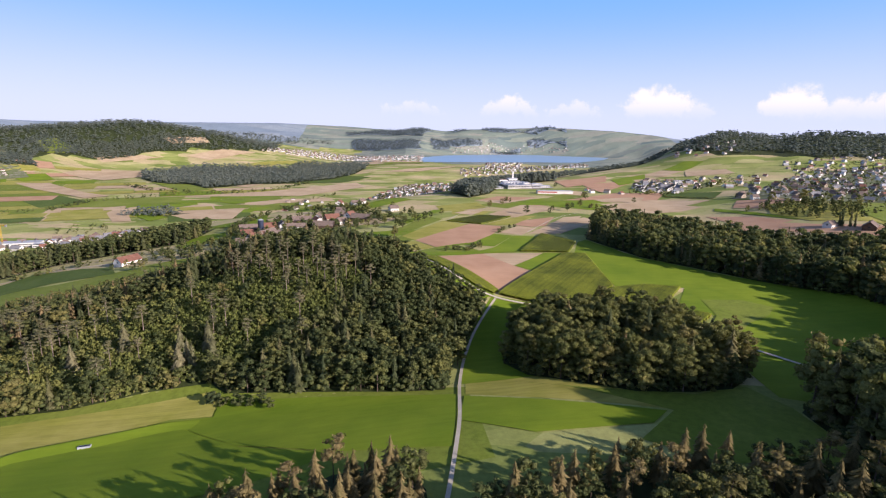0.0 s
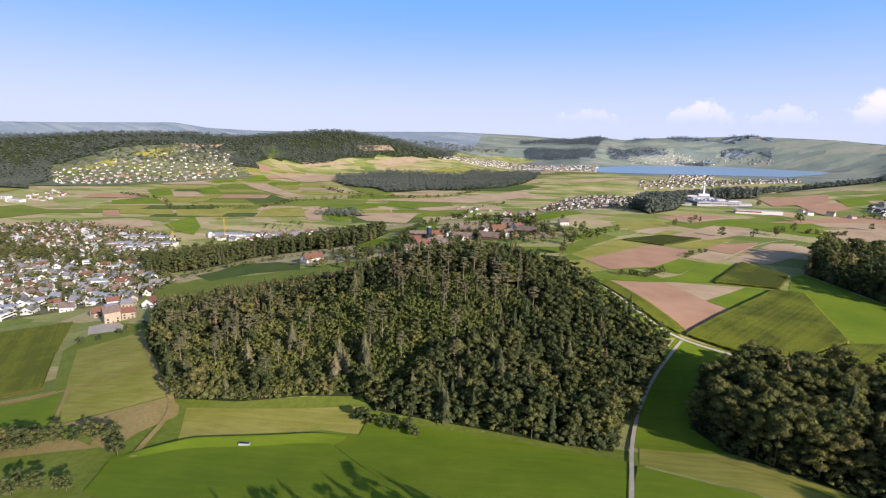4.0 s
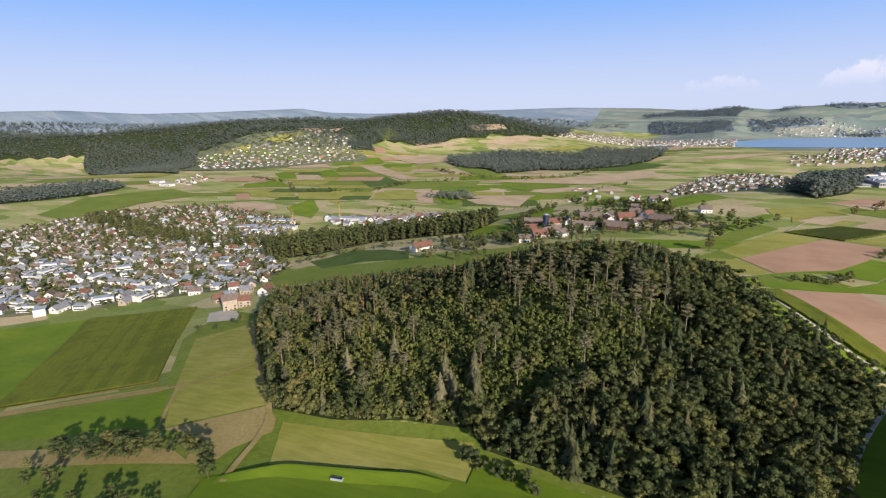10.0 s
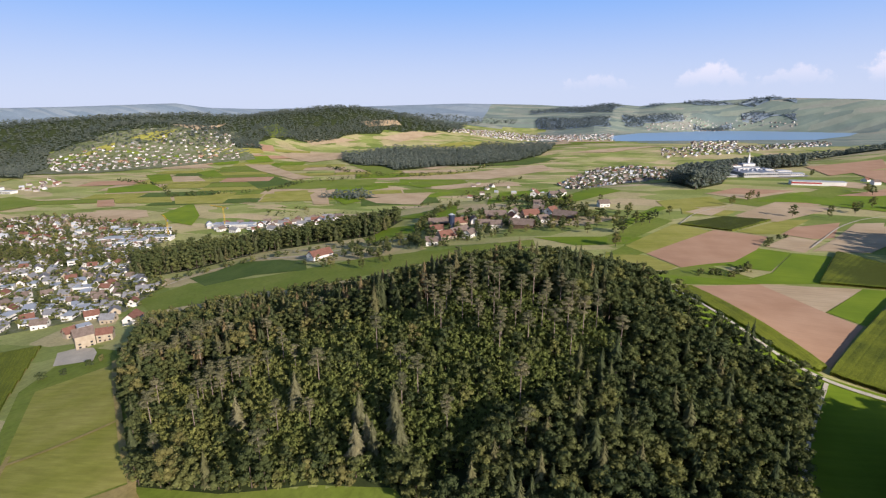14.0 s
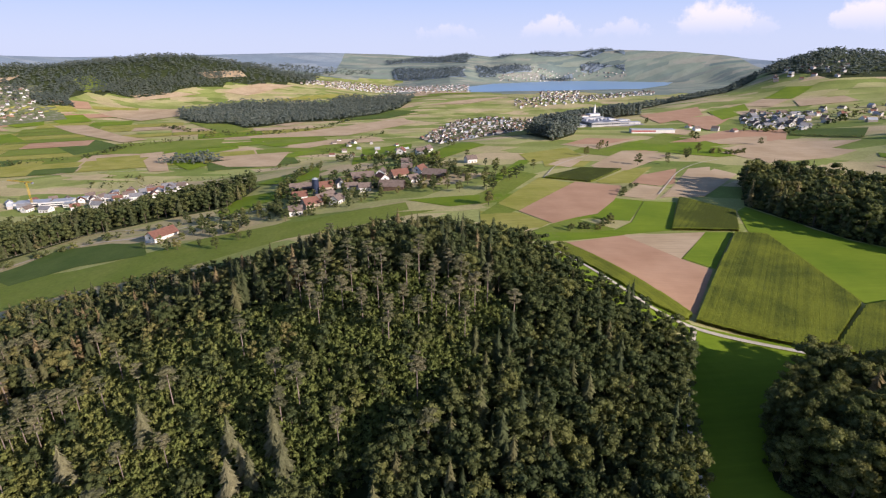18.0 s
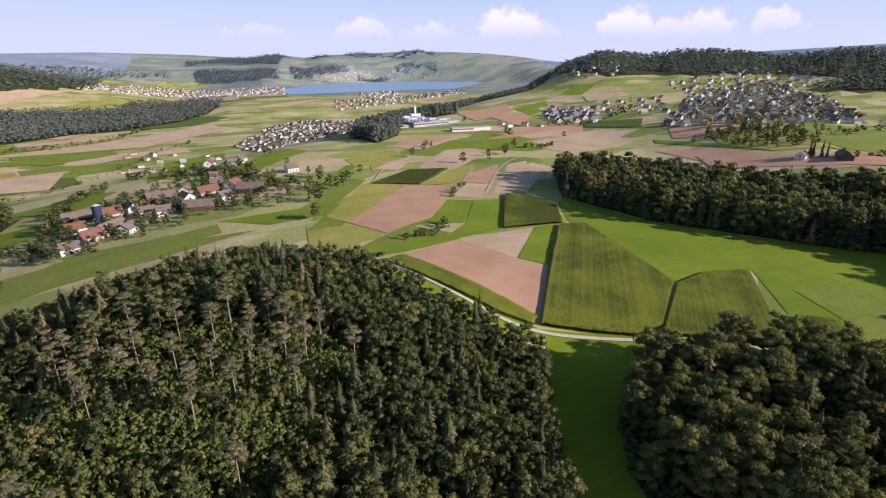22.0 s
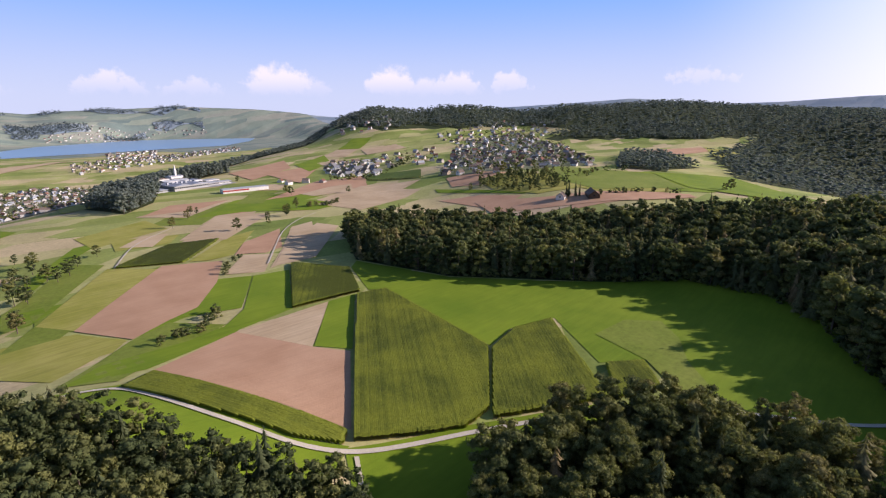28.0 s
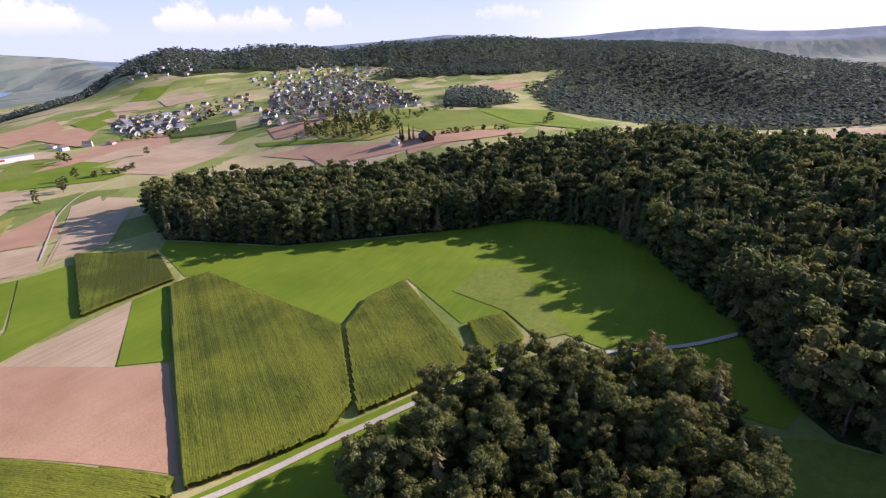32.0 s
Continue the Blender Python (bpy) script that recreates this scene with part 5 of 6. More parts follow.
# ---- houses ----
def gable_house(w, d, eave, rise, wall, roof, label, rich=True, dormer=False):
    """A house with its base on the ground at the origin: walls, roof, chimney, door and windows."""
    root = tagged(new("house"), label=label, category="house", group="village houses")
    bm = bmesh.new()
    a = [bm.verts.new(p) for p in ((-w / 2, -d / 2, -2.5), (w / 2, -d / 2, -2.5), (w / 2, d / 2, -2.5), (-w / 2, d / 2, -2.5))]
    b = [bm.verts.new(p) for p in ((-w / 2, -d / 2, eave), (w / 2, -d / 2, eave), (w / 2, d / 2, eave), (-w / 2, d / 2, eave))]
    r = [bm.verts.new(p) for p in ((-w / 2, 0, eave + rise), (w / 2, 0, eave + rise))]
    for q in ((a[0], a[1], b[1], b[0]), (a[2], a[3], b[3], b[2]), (a[1], a[2], b[2], r[1], b[1]), (a[3], a[0], b[0], r[0], b[3])):
        bm.faces.new(q)
    part("wall", bm, wall, root)
    bm = bmesh.new()
    k, o, t = rise / (d / 2), 0.7, 0.28
    for s in (-1, 1):
        y, z = s * (d / 2 + o), eave - o * k
        v = [bm.verts.new(p) for p in ((-w / 2 - o, y, z), (w / 2 + o, y, z), (w / 2 + o, 0, eave + rise), (-w / 2 - o, 0, eave + rise),
                                       (-w / 2 - o, y, z + t), (w / 2 + o, y, z + t), (w / 2 + o, 0, eave + rise + t), (-w / 2 - o, 0, eave + rise + t))]
        for q in ((0, 1, 2, 3), (7, 6, 5, 4), (0, 4, 5, 1), (1, 5, 6, 2), (3, 7, 4, 0)):
            bm.faces.new([v[i] for i in (q if s < 0 else q[::-1])])
    part("roof", bm, roof, root)
    bm = bmesh.new()
    box(bm, w * 0.18, -0.4, eave + rise - 0.8, w * 0.18 + 0.8, 0.4, eave + rise + 1.1)
    part("chimney", bm, M_TILE2, root)
    if rich:
        bm = bmesh.new()
        box(bm, -0.6, -d / 2 - 0.08, 0, 0.6, -d / 2 + 0.05, 2.1)
        part("door", bm, M_WOOD, root)
        for x, z in ((-w * 0.3, 1.0), (w * 0.3, 1.0), (-w * 0.3, 3.6), (w * 0.3, 3.6)):
            if z + 1.4 < eave:
                for s in (-1, 1):
                    bm = bmesh.new()
                    box(bm, x - 0.8, s * (d / 2 - 0.04) - 0.06, z, x + 0.8, s * (d / 2 - 0.04) + 0.06, z + 1.4)
                    part("window", bm, M_GLASS, root)
        for s in (-1, 1):
            bm = bmesh.new()
            box(bm, s * (w / 2 - 0.04) - 0.06, -1.0, eave - 1.4, s * (w / 2 - 0.04) + 0.06, 1.0, eave + 0.1)
            part("window", bm, M_GLASS, root)
    return root


def flat_block(w, d, h, wall, label):
    root = tagged(new("apartment_block"), label=label, category="building", group="flat-roofed blocks")
    bm = bmesh.new()
    box(bm, -w / 2, -d / 2, -2.5, w / 2, d / 2, h)
    part("wall", bm, wall, root)
    bm = bmesh.new()
    box(bm, -w / 2 - 0.3, -d / 2 - 0.3, h, w / 2 + 0.3, d / 2 + 0.3, h + 0.5)
    part("roof", bm, M_METAL, root)
    for z in np.arange(1.0, h - 1.2, 3.0):
        for s in (-1, 1):
            bm = bmesh.new()
            box(bm, -w * 0.42, s * (d / 2 - 0.03) - 0.06, z, w * 0.42, s * (d / 2 - 0.03) + 0.06, z + 1.3)
            part("window_band", bm, M_GLASS, root)
    return root


HOUSES = [gable_house(13, 10, 5.0, 3.8, M_WALL, M_TILE2, "white rendered house with a brown tiled gable roof"),
          gable_house(11.5, 9, 4.8, 3.5, M_WALL, M_TILE, "white rendered house with a reddish tiled roof"),
          gable_house(15, 9, 4.8, 3.6, M_WALL, M_TILE2, "long white house with a dark brown roof"),
          gable_house(10.5, 9, 5.0, 4.0, M_WALL2, M_TILE, "ochre plastered house with a red tiled roof"),
          gable_house(16, 11, 5.0, 3.8, M_WALL, M_SLATE, "large pale house with a grey roof"),
          gable_house(12, 10, 5.0, 4.2, M_WALL2, M_TILE2, "beige plastered house with a brown roof"),
          flat_block(20, 11, 7.5, M_WALL, "white flat-roofed block with window bands"),
          flat_block(14, 10, 5.5, M_WALL, "low white flat-roofed building"),
          gable_house(11, 9, 4.6, 3.6, M_WALL, M_TILE2, "small white house with a dark brown roof"),
          gable_house(12, 9, 4.4, 3.8, M_WALL2, M_SLATE, "small beige house with a grey roof")]
FARMS = [gable_house(20, 12, 5.0, 5.2, M_WALL2, M_TILE, "big farmhouse with a steep red tiled roof"),
         gable_house(26, 13, 4.6, 5.2, M_WOOD, M_TILE2, "long dark timber barn with a brown roof"),
         gable_house(15, 11, 5.0, 4.4, M_WALL, M_TILE, "white farmhouse with a red tiled roof"),
         gable_house(13, 10, 4.8, 4.0, M_WALL, M_TILE2, "white village house with a brown gable roof")]
USED = set()


def settle(ob, x, y, turn):
    m = pose(x, y, gz(x, y), 0, 0, turn)
    if ob.name in USED:
        return copy_thing(ob, m)
    USED.add(ob.name)
    ob.matrix_basis = m
    return ob


def spread_out(poly, gap):
    """Places at random, none nearer to another than gap."""
    P = scatter(poly, gap * 0.6, g)
    P = P[g.permutation(len(P))]
    kept = []
    for q in P:
        if all((q[0] - r[0]) ** 2 + (q[1] - r[1]) ** 2 > gap * gap for r in kept):
            kept.append(q)
    return np.array(kept)


def town(poly, gap, kinds, most, turn, spread=25):
    spots = spread_out(poly, gap * 0.86)
    near = np.argsort(np.hypot(spots[:, 0], spots[:, 1] - 120))[:most]
    for i in near:
        k = kinds[int(g.integers(len(kinds)))]
        settle(HOUSES[k], *spots[i], turn + g.choice([0, 90]) + g.uniform(-spread, spread))
    return np.delete(spots, near, 0)


def far_houses(spots, label, small=1.0):
    """Houses far off, in one mesh: walls and roofs."""
    V, F, M, o = [], [], [], 0
    for x, y in spots:
        w, d, e, r = g.uniform(9, 15) * small, g.uniform(8, 10.5) * small, g.uniform(2.5, 5), g.uniform(3.0, 4.5)
        a = g.choice([0.4, 1.97]) + g.normal() * 0.35
        c, s = math.cos(a), math.sin(a)
        L = np.array([(-w, -d, -3), (w, -d, -3), (w, d, -3), (-w, d, -3), (-w, -d, e * 2), (w, -d, e * 2), (w, d, e * 2), (-w, d, e * 2), (-w, 0, (e + r) * 2), (w, 0, (e + r) * 2)]) / 2
        L = np.stack([x + L[:, 0] * c - L[:, 1] * s, y + L[:, 0] * s + L[:, 1] * c, gz(x, y) + L[:, 2]], -1)
        V.append(L)
        F.append(np.array([(0, 1, 5), (0, 5, 4), (2, 3, 7), (2, 7, 6), (1, 2, 6), (1, 6, 5), (3, 0, 4), (3, 4, 7), (5, 6, 9), (7, 4, 8), (4, 5, 9), (4, 9, 8), (6, 7, 8), (6, 8, 9)]) + o)
        M.append(np.array([0] * 10 + [int(g.choice([1, 1, 1, 2, 3]))] * 4))
        o += 10
    me = tri_mesh("distant_houses", np.concatenate(V), np.concatenate(F), np.concatenate(M), flat=True)
    for m in (M_FARWALL, M_TILE2, M_TILE, M_METAL):
        me.materials.append(m)
    return tagged(new("distant_houses", me), label=label, category="houses", kind="stuff")


WEST = [(-669, 335), (-600, 385), (-520, 440), (-440, 480), (-470, 560), (-570, 615), (-640, 690), (-690, 835), (-780, 880), (-1061, 920), (-1180, 790), (-1170, 546), (-900, 400)]
rest = town(WEST, 20, [0, 4, 2, 8, 4, 6, 9, 7, 8, 7, 9, 1, 7, 6], 205, 30)
rest2 = town([(-692, 925), (-608, 950), (-460, 1010), (-400, 900), (-445, 840), (-648, 866)], 24, [0, 1, 2, 4, 7], 40, 15)
far_houses(np.concatenate([rest, rest2]), "pale houses of the town farther off")
EASTV = [(603, 838), (637, 750), (821, 721), (887, 693), (1284, 1014), (1404, 1273), (1163, 1250), (988, 1170), (760, 960)]
rest = town(EASTV, 31, [0, 2, 3, 5, 8, 8, 9], 95, 10, 40)
rest2 = town([(659, 1251), (734, 1172), (593, 993), (525, 1041), (576, 1144)], 21, [0, 2, 4, 8, 9, 7], 40, 10)
far_houses(np.concatenate([rest, rest2, spread_out([(775, 1223), (972, 1229), (748, 971), (653, 1040)], 38), spread_out([(1148, 1406), (1594, 1451), (1615, 1258), (1247, 1100), (1061, 1235)], 34),
                           spread_out([(947, 1612), (1101, 1571), (1250, 1750), (1050, 1800)], 34), spread_out([(418, 1070), (493, 1024), (481, 998), (405, 1028)], 26)]), "houses of the hillside village")
far_houses(np.concatenate([spread_out([(-60, 1560), (20, 1350), (60, 1130), (110, 1110), (200, 1500), (330, 1950), (200, 2080), (60, 1950)], 21),
                           spread_out([(-2095, 1780), (-1764, 1930), (-1615, 2300), (-1357, 2006), (-1666, 1635), (-1825, 1573)], 25),
                           spread_out([(-1538, 1217), (-1640, 1400), (-1475, 1311), (-1427, 1171)], 26)]), "pale houses of the valley villages")
far_houses(np.concatenate([spread_out([(778, 4354), (1273, 4380), (1259, 4286), (755, 4160)], 27), spread_out([(516, 4152), (835, 4288), (823, 4199), (504, 4019)], 27), spread_out([(1320, 4331), (1511, 4244), (1504, 4207), (1315, 4298)], 26),
                           spread_out([(571, 2951), (789, 2992), (638, 2439), (467, 2432)], 30)]), "pale houses on the far shore of the lake")
far_houses(np.concatenate([spread_out([(-683, 2900), (-568, 3500), (-116, 3560), (64, 3400), (-135, 3130), (-455, 2960)], 24), spread_out([(-300, 3500), (260, 3750), (190, 2980), (-60, 2950)], 32), spread_out([(360, 2500), (759, 2640), (1182, 3000), (1112, 2760), (641, 2350), (320, 2240)], 27),
                           spread_out([(-300, 1560), (-120, 1450), (-60, 1250), (-140, 1180), (-260, 1300)], 46)]),
           "distant pale houses near the lake", 0.9)

# town trees
for poly in (WEST, EASTV, [(-2200, 1790), (-1960, 1960), (-1780, 2060), (-1640, 2400), (-1300, 2020), (-1640, 1560), (-1850, 1490)], [(-60, 1560), (20, 1350), (60, 1130), (110, 1110), (200, 1500), (330, 1950), (200, 2080), (60, 1950)]):
    field("gardens", poly, M_GARDEN, "green gardens and yards between houses", lift=0.05, step=30)
for poly, gap, lod, label in ((WEST, 12.5, 2, "green garden trees between the town's houses"), (EASTV, 25, 2, "green trees between the village houses")):
    stuff_trees("garden_trees", [("broad" if g.random() < 0.75 else "bush", x + 9, y + 6, g.uniform(7, 13), g.uniform(1.0, 1.5)) for x, y in scatter(poly, gap, g)], label, lod)
for poly, gap in (([(-2095, 1780), (-1764, 1930), (-1615, 2300), (-1357, 2006), (-1666, 1635), (-1825, 1573)], 27), ([(-60, 1560), (20, 1350), (60, 1130), (110, 1110), (200, 1500), (330, 1950), (200, 2080), (60, 1950)], 22),
                  ([(-683, 2900), (-568, 3500), (-116, 3560), (64, 3400), (-135, 3130), (-455, 2960)], 34), ([(360, 2500), (759, 2640), (1182, 3000), (1112, 2760), (641, 2350), (320, 2240)], 30),
                  ([(775, 1223), (972, 1229), (748, 971), (653, 1040)], 34), ([(1148, 1406), (1594, 1451), (1615, 1258), (1247, 1100), (1061, 1235)], 34), ([(659, 1251), (734, 1172), (593, 993), (525, 1041), (576, 1144)], 24)):
    stuff_trees("garden_trees", [("broad", x, y, g.uniform(7, 13), g.uniform(1.2, 1.7)) for x, y in scatter(poly, gap, g)], "green trees between far village houses", 2)
wood("river_trees", [(-1150, 700), (-900, 640), (-700, 640), (-560, 700), (-570, 730), (-700, 690), (-900, 700), (-1150, 770)], 13, "belt of trees along the stream through town", 1, (12, 18), 1.0)

# ---- hamlet ----
for k, x, y, turn in ((2, -184, 680, 25), (0, -162, 640, 40), (3, -174, 620, 15), (1, -152, 655, 60), (0, -163, 709, 30), (3, -145, 716, 110), (1, -192, 724, 20), (3, -129, 688, 15), (3, -113, 677, 10), (3, -137, 640, 70),
                      (1, -122, 735, 15), (2, -97, 711, 120), (0, -78, 720, 30), (1, -83, 668, -8), (3, -62, 690, 40), (1, -37, 702, -20), (2, -54, 735, 60), (3, -72, 792, 10), (2, -82, 880, 80), (3, -54, 860, 20),
                      (3, -44, 875, 60), (3, 9, 772, 20), (3, -100, 745, 80), (3, -70, 755, 0)):
    settle(FARMS[k], x, y, turn)
SILO = tagged(new("silo"), label="tall dark blue farm silo beside the barns", category="silo")
SILO.matrix_basis = pose(-168, 690, gz(-168, 690))
bm = bmesh.new()
bmesh.ops.create_cone(bm, cap_ends=True, segments=24, radius1=3.6, radius2=3.6, depth=19, matrix=Matrix.Translation((0, 0, 8.5)))
part("shell", bm, M_SILO, SILO)
bm = bmesh.new()
bmesh.ops.create_cone(bm, cap_ends=True, segments=24, radius1=3.8, radius2=0.4, depth=1.6, matrix=Matrix.Translation((0, 0, 18.8)))
part("cap", bm, M_METAL, SILO)

# barn by the wood
HUT = gable_house(26, 14, 4.6, 5.2, M_WALL, M_TILE, "white farmhouse with a red tiled roof beside hedges")
settle(HUT, -305, 618, 62)
settle(FARMS[1], 548, 517, 40)
settle(FARMS[3], 524, 545, 20)

# farm yard below the wood
OLD = gable_house(13, 11, 11.0, 4.5, M_WALL2, M_TILE2, "tall old gabled house beside a gravel yard")
SHELL = flat_block(9, 8, 14, M_CONCRETE, "bare grey concrete building shell under construction")
ANNEX = gable_house(11, 9, 7.0, 3.5, M_WALL2, M_TILE, "brown brick house beside the building site")
for ob, x, y, turn in ((OLD, -399, 402, 55), (SHELL, -409, 412, 60), (ANNEX, -389, 412, 35), (HOUSES[9], -432, 455, 20), (HOUSES[3], -440, 425, 70), (FARMS[2], -400, 450, 110)):
    settle(ob, x, y, turn)
field("gravel_yard", [(-413, 390), (-388, 366), (-358, 372), (-370, 386), (-384, 396), (-402, 398)], M_GRAVEL, "pale gravel building yard", lift=0.35)

# ---- factory ----
FAC = tagged(new("factory"), label="large factory with grey pitched roofs and a white tower", category="factory")
FAC.matrix_basis = pose(292, 1128, gz(292, 1128), 0, 0, 14)


def hall_part(x0, y0, x1, y1, h, rise, roof, wall, along=False, panes=8):
    """A factory hall under a shallow pitched roof, with a row of windows along its front."""
    bm = bmesh.new()
    box(bm, x0, y0, -4, x1, y1, h)
    hall = part("hall", bm, wall, FAC)
    bm = bmesh.new()
    o = 0.6
    e = ((x0 - o, y0 - o), (x1 + o, y0 - o), (x1 + o, y1 + o), (x0 - o, y1 + o))
    m = (((x0 - o, (y0 + y1) / 2), (x1 + o, (y0 + y1) / 2)) if along else (((x0 + x1) / 2, y0 - o), ((x0 + x1) / 2, y1 + o)))
    v = [bm.verts.new((*p, h + 0.02)) for p in e] + [bm.verts.new((*p, h + rise)) for p in m]
    for q in (((0, 1, 5, 4), (2, 3, 4, 5), (1, 2, 5), (3, 0, 4)) if along else ((0, 4, 5, 3), (4, 1, 2, 5), (0, 1, 4), (2, 3, 5))):
        bm.faces.new([v[i] for i in q])
    part("roof", bm, roof, hall)
    for k in range(panes):
        bm = bmesh.new()
        xx, ww = x0 + (x1 - x0) * (k + 0.5) / panes, (x1 - x0) / panes * 0.36
        box(bm, xx - ww, y0 - 0.12, h * 0.45, xx + ww, y0 + 0.1, h * 0.78)
        part("window", bm, M_GLASS, hall)
    return hall


for spec in ((-78, -26, -42, 8, 3.2, 1.6, M_BLUEROOF, M_CONCRETE, False), (-42, -34, -12, 16, 7.5, 2.6, M_BLUEROOF, M_CONCRETE, False), (-12, -34, 18, 16, 7.5, 2.6, M_BLUEROOF, M_CONCRETE, False), (-28, 16, 16, 32, 10, 2, M_METAL, M_WALL, True),
             (-30, 34, -8, 52, 13, 2.2, M_TILE2, M_WALL, False), (-6, 32, 16, 50, 16, 1.0, M_METAL, M_WALL, True), (18, 4, 34, 24, 9, 1.2, M_BLUEROOF, M_WALL, False), (24, -26, 44, -6, 5.5, 1.0, M_METAL, M_CONCRETE, True),
             (46, -24, 70, -6, 4.5, 1.0, M_METAL, M_WALL, True), (38, 0, 64, 14, 6.5, 1.2, M_METAL, M_WALL, False), (-44, 18, -30, 30, 6, 0.8, M_METAL, M_WALL, True)):
    hall_part(*spec)
for k in range(7):
    bm = bmesh.new()
    box(bm, -38 + k * 8, -8, 8.2, -35 + k * 8, -5, 11.4)
    part("roof_vent", bm, M_METAL, FAC)
bm = bmesh.new()
box(bm, 5, 37, 0, 8.2, 40.2, 26)
bmesh.ops.create_cone(bm, cap_ends=True, segments=4, radius1=2.1, radius2=0.2, depth=9, matrix=Matrix.Translation((6.6, 38.6, 30.5)) @ Matrix.Rotation(radians(45), 4, "Z"))
part("tower", bm, M_WALL, FAC, "slim white tower with a pointed top")
field("factory_yard", [(275, 1090), (330, 1092), (372, 1112), (366, 1150), (300, 1130)], M_CONCRETE, "pale concrete factory yard", lift=0.3)
OFF = tagged(new("factory_shed"), label="long low shed with a red striped front", category="shed")
OFF.matrix_basis = pose(338, 1006, gz(338, 1006), 0, 0, -4)
bm = bmesh.new()
box(bm, -36, -7, -2, 36, 7, 6)
part("wall", bm, M_WALL, OFF)
bm = bmesh.new()
box(bm, -36.2, -7.25, 2.6, 4, -6.9, 4.8)
part("red_band", bm, M_REDPAINT, OFF)
bm = bmesh.new()
box(bm, -36.5, -7.5, 6, 36.5, 7.5, 6.5)
part("roof", bm, M_METAL, OFF)

# ---- single trees, hedges, orchards ----
def row(kind, spots, tall, wide, name, label, group):
    for x, y in spots:
        plant(kind, x + g.uniform(-2, 2), y + g.uniform(-2, 2), g.uniform(*tall), g.uniform(*wide), name, label, group)


row("broad", [(-270, 189), (-262, 190), (-253, 190), (-246, 192), (-238, 195), (-234, 199), (-229, 204), (-220, 208), (-212, 208), (-205, 209), (-188, 199), (-192, 203), (-258, 199), (-250, 202), (-243, 206), (-280, 190)], (8, 13), (1.3, 1.8), "tree", "dense green tree in a meadow grove", "meadow grove")
row("broad", [(-224, 167), (-210, 173), (-182, 172), (-189, 170), (-246, 164), (-219, 160), (-203, 166), (-198, 170), (-252, 172), (-266, 168), (-282, 178), (-230, 156)], (6, 10), (1.1, 1.5), "orchard_tree", "small round orchard tree on mown grass", "orchard trees")
row("broad", [(256, 768), (206, 737), (282, 770), (367, 911), (207, 867), (162, 799), (9, 574), (-7, 895), (752, 428), (630, 644), (640, 628), (300, 800), (318, 812)], (9, 15), (1.1, 1.5), "field_tree", "lone broad tree standing in the fields", "field trees")
row("broad", [(-5, 654), (-26, 646), (-38, 636), (20, 626), (41, 662), (18, 633), (34, 723), (49, 675), (77, 724), (23, 749), (24, 667), (-39, 673), (-16, 627), (5, 700), (30, 700), (-20, 720), (60, 700), (12, 655), (-10, 690)], (8, 14), (1.1, 1.6), "fruit_tree", "round dark fruit tree on the pasture", "pasture trees")
row("broad", [(-224, 545), (-249, 593), (-233, 647), (-210, 562), (-201, 564), (-247, 564), (-267, 563), (-307, 590), (-276, 568), (-194, 843), (-205, 850), (-240, 630), (-222, 655), (-200, 640), (-260, 610), (-180, 600), (-190, 625), (-150, 640), (-215, 600), (-120, 640), (-130, 655)], (7, 13), (1.1, 1.6), "fruit_tree", "green tree in the old orchard by the hamlet", "hamlet trees")
row("bush", [(60, 494), (66, 495), (72, 496), (78, 497), (84, 500), (89, 505), (94, 512), (98, 519), (134, 596), (140, 606), (146, 616), (153, 625), (160, 632), (-345, 380), (-350, 372), (-340, 388), (-354, 362), (-362, 352), (-372, 345), (-330, 395)], (4, 7), (1.0, 1.5), "bush", "dense green hedge bush between fields", "hedge bushes")
row("bush", [(-82, 241), (-76, 240), (-70, 238), (-64, 237), (-58, 235), (-88, 245)], (4, 7), (1.0, 1.4), "bush", "green bush at the edge of the wood", "wood-edge bushes")
row("spruce", [(536, 540), (539, 536), (541, 532), (534, 544)], (18, 23), (0.6, 0.8), "poplar", "slim dark poplar beside the barn", "poplars")

# water trough
TR = tagged(new("water_trough"), label="small white cattle trough on green grass", category="trough")
TR.matrix_basis = pose(-134.5, 217, gz(-134.5, 217) + 0.14, 0, 0, 10)
bm = bmesh.new()
box(bm, -2.6, -0.9, 0, 2.6, 0.9, 1.3)
bmesh.ops.bevel(bm, geom=bm.edges[:], offset=0.12, segments=2, affect="EDGES")
part("tub", bm, M_METAL, TR)
bm = bmesh.new()
box(bm, -2.3, -0.6, 1.26, 2.3, 0.6, 1.36)
part("water", bm, M_GLASS, TR)

# farm on the far bank
settle(FARMS[1], 640, 98, 30)
settle(FARMS[3], 622, 112, 70)
field("soil_field", [(690, 60), (760, 20), (900, 0), (860, 60), (720, 130)], M_SOIL, "bare brown field above the hillside wood")

# ---- tree lines, hedges, scattered trees ----
def tree_line(line, gap, tall, label, lod=2, kind="broad", name="hedgerow", jitter=3.0):
    spots = []
    for (x0, y0), (x1, y1) in zip(line, line[1:]):
        k = max(1, int(math.hypot(x1 - x0, y1 - y0) / gap))
        for i in range(k):
            if g.random() < 0.88:
                spots.append((kind if g.random() < 0.75 else "bush", x0 + (x1 - x0) * (i + g.random()) / k + g.normal() * jitter, y0 + (y1 - y0) * (i + g.random()) / k + g.normal() * jitter, g.uniform(*tall), g.uniform(1.1, 1.6)))
    stuff_trees(name, spots, label, lod, "hedge")


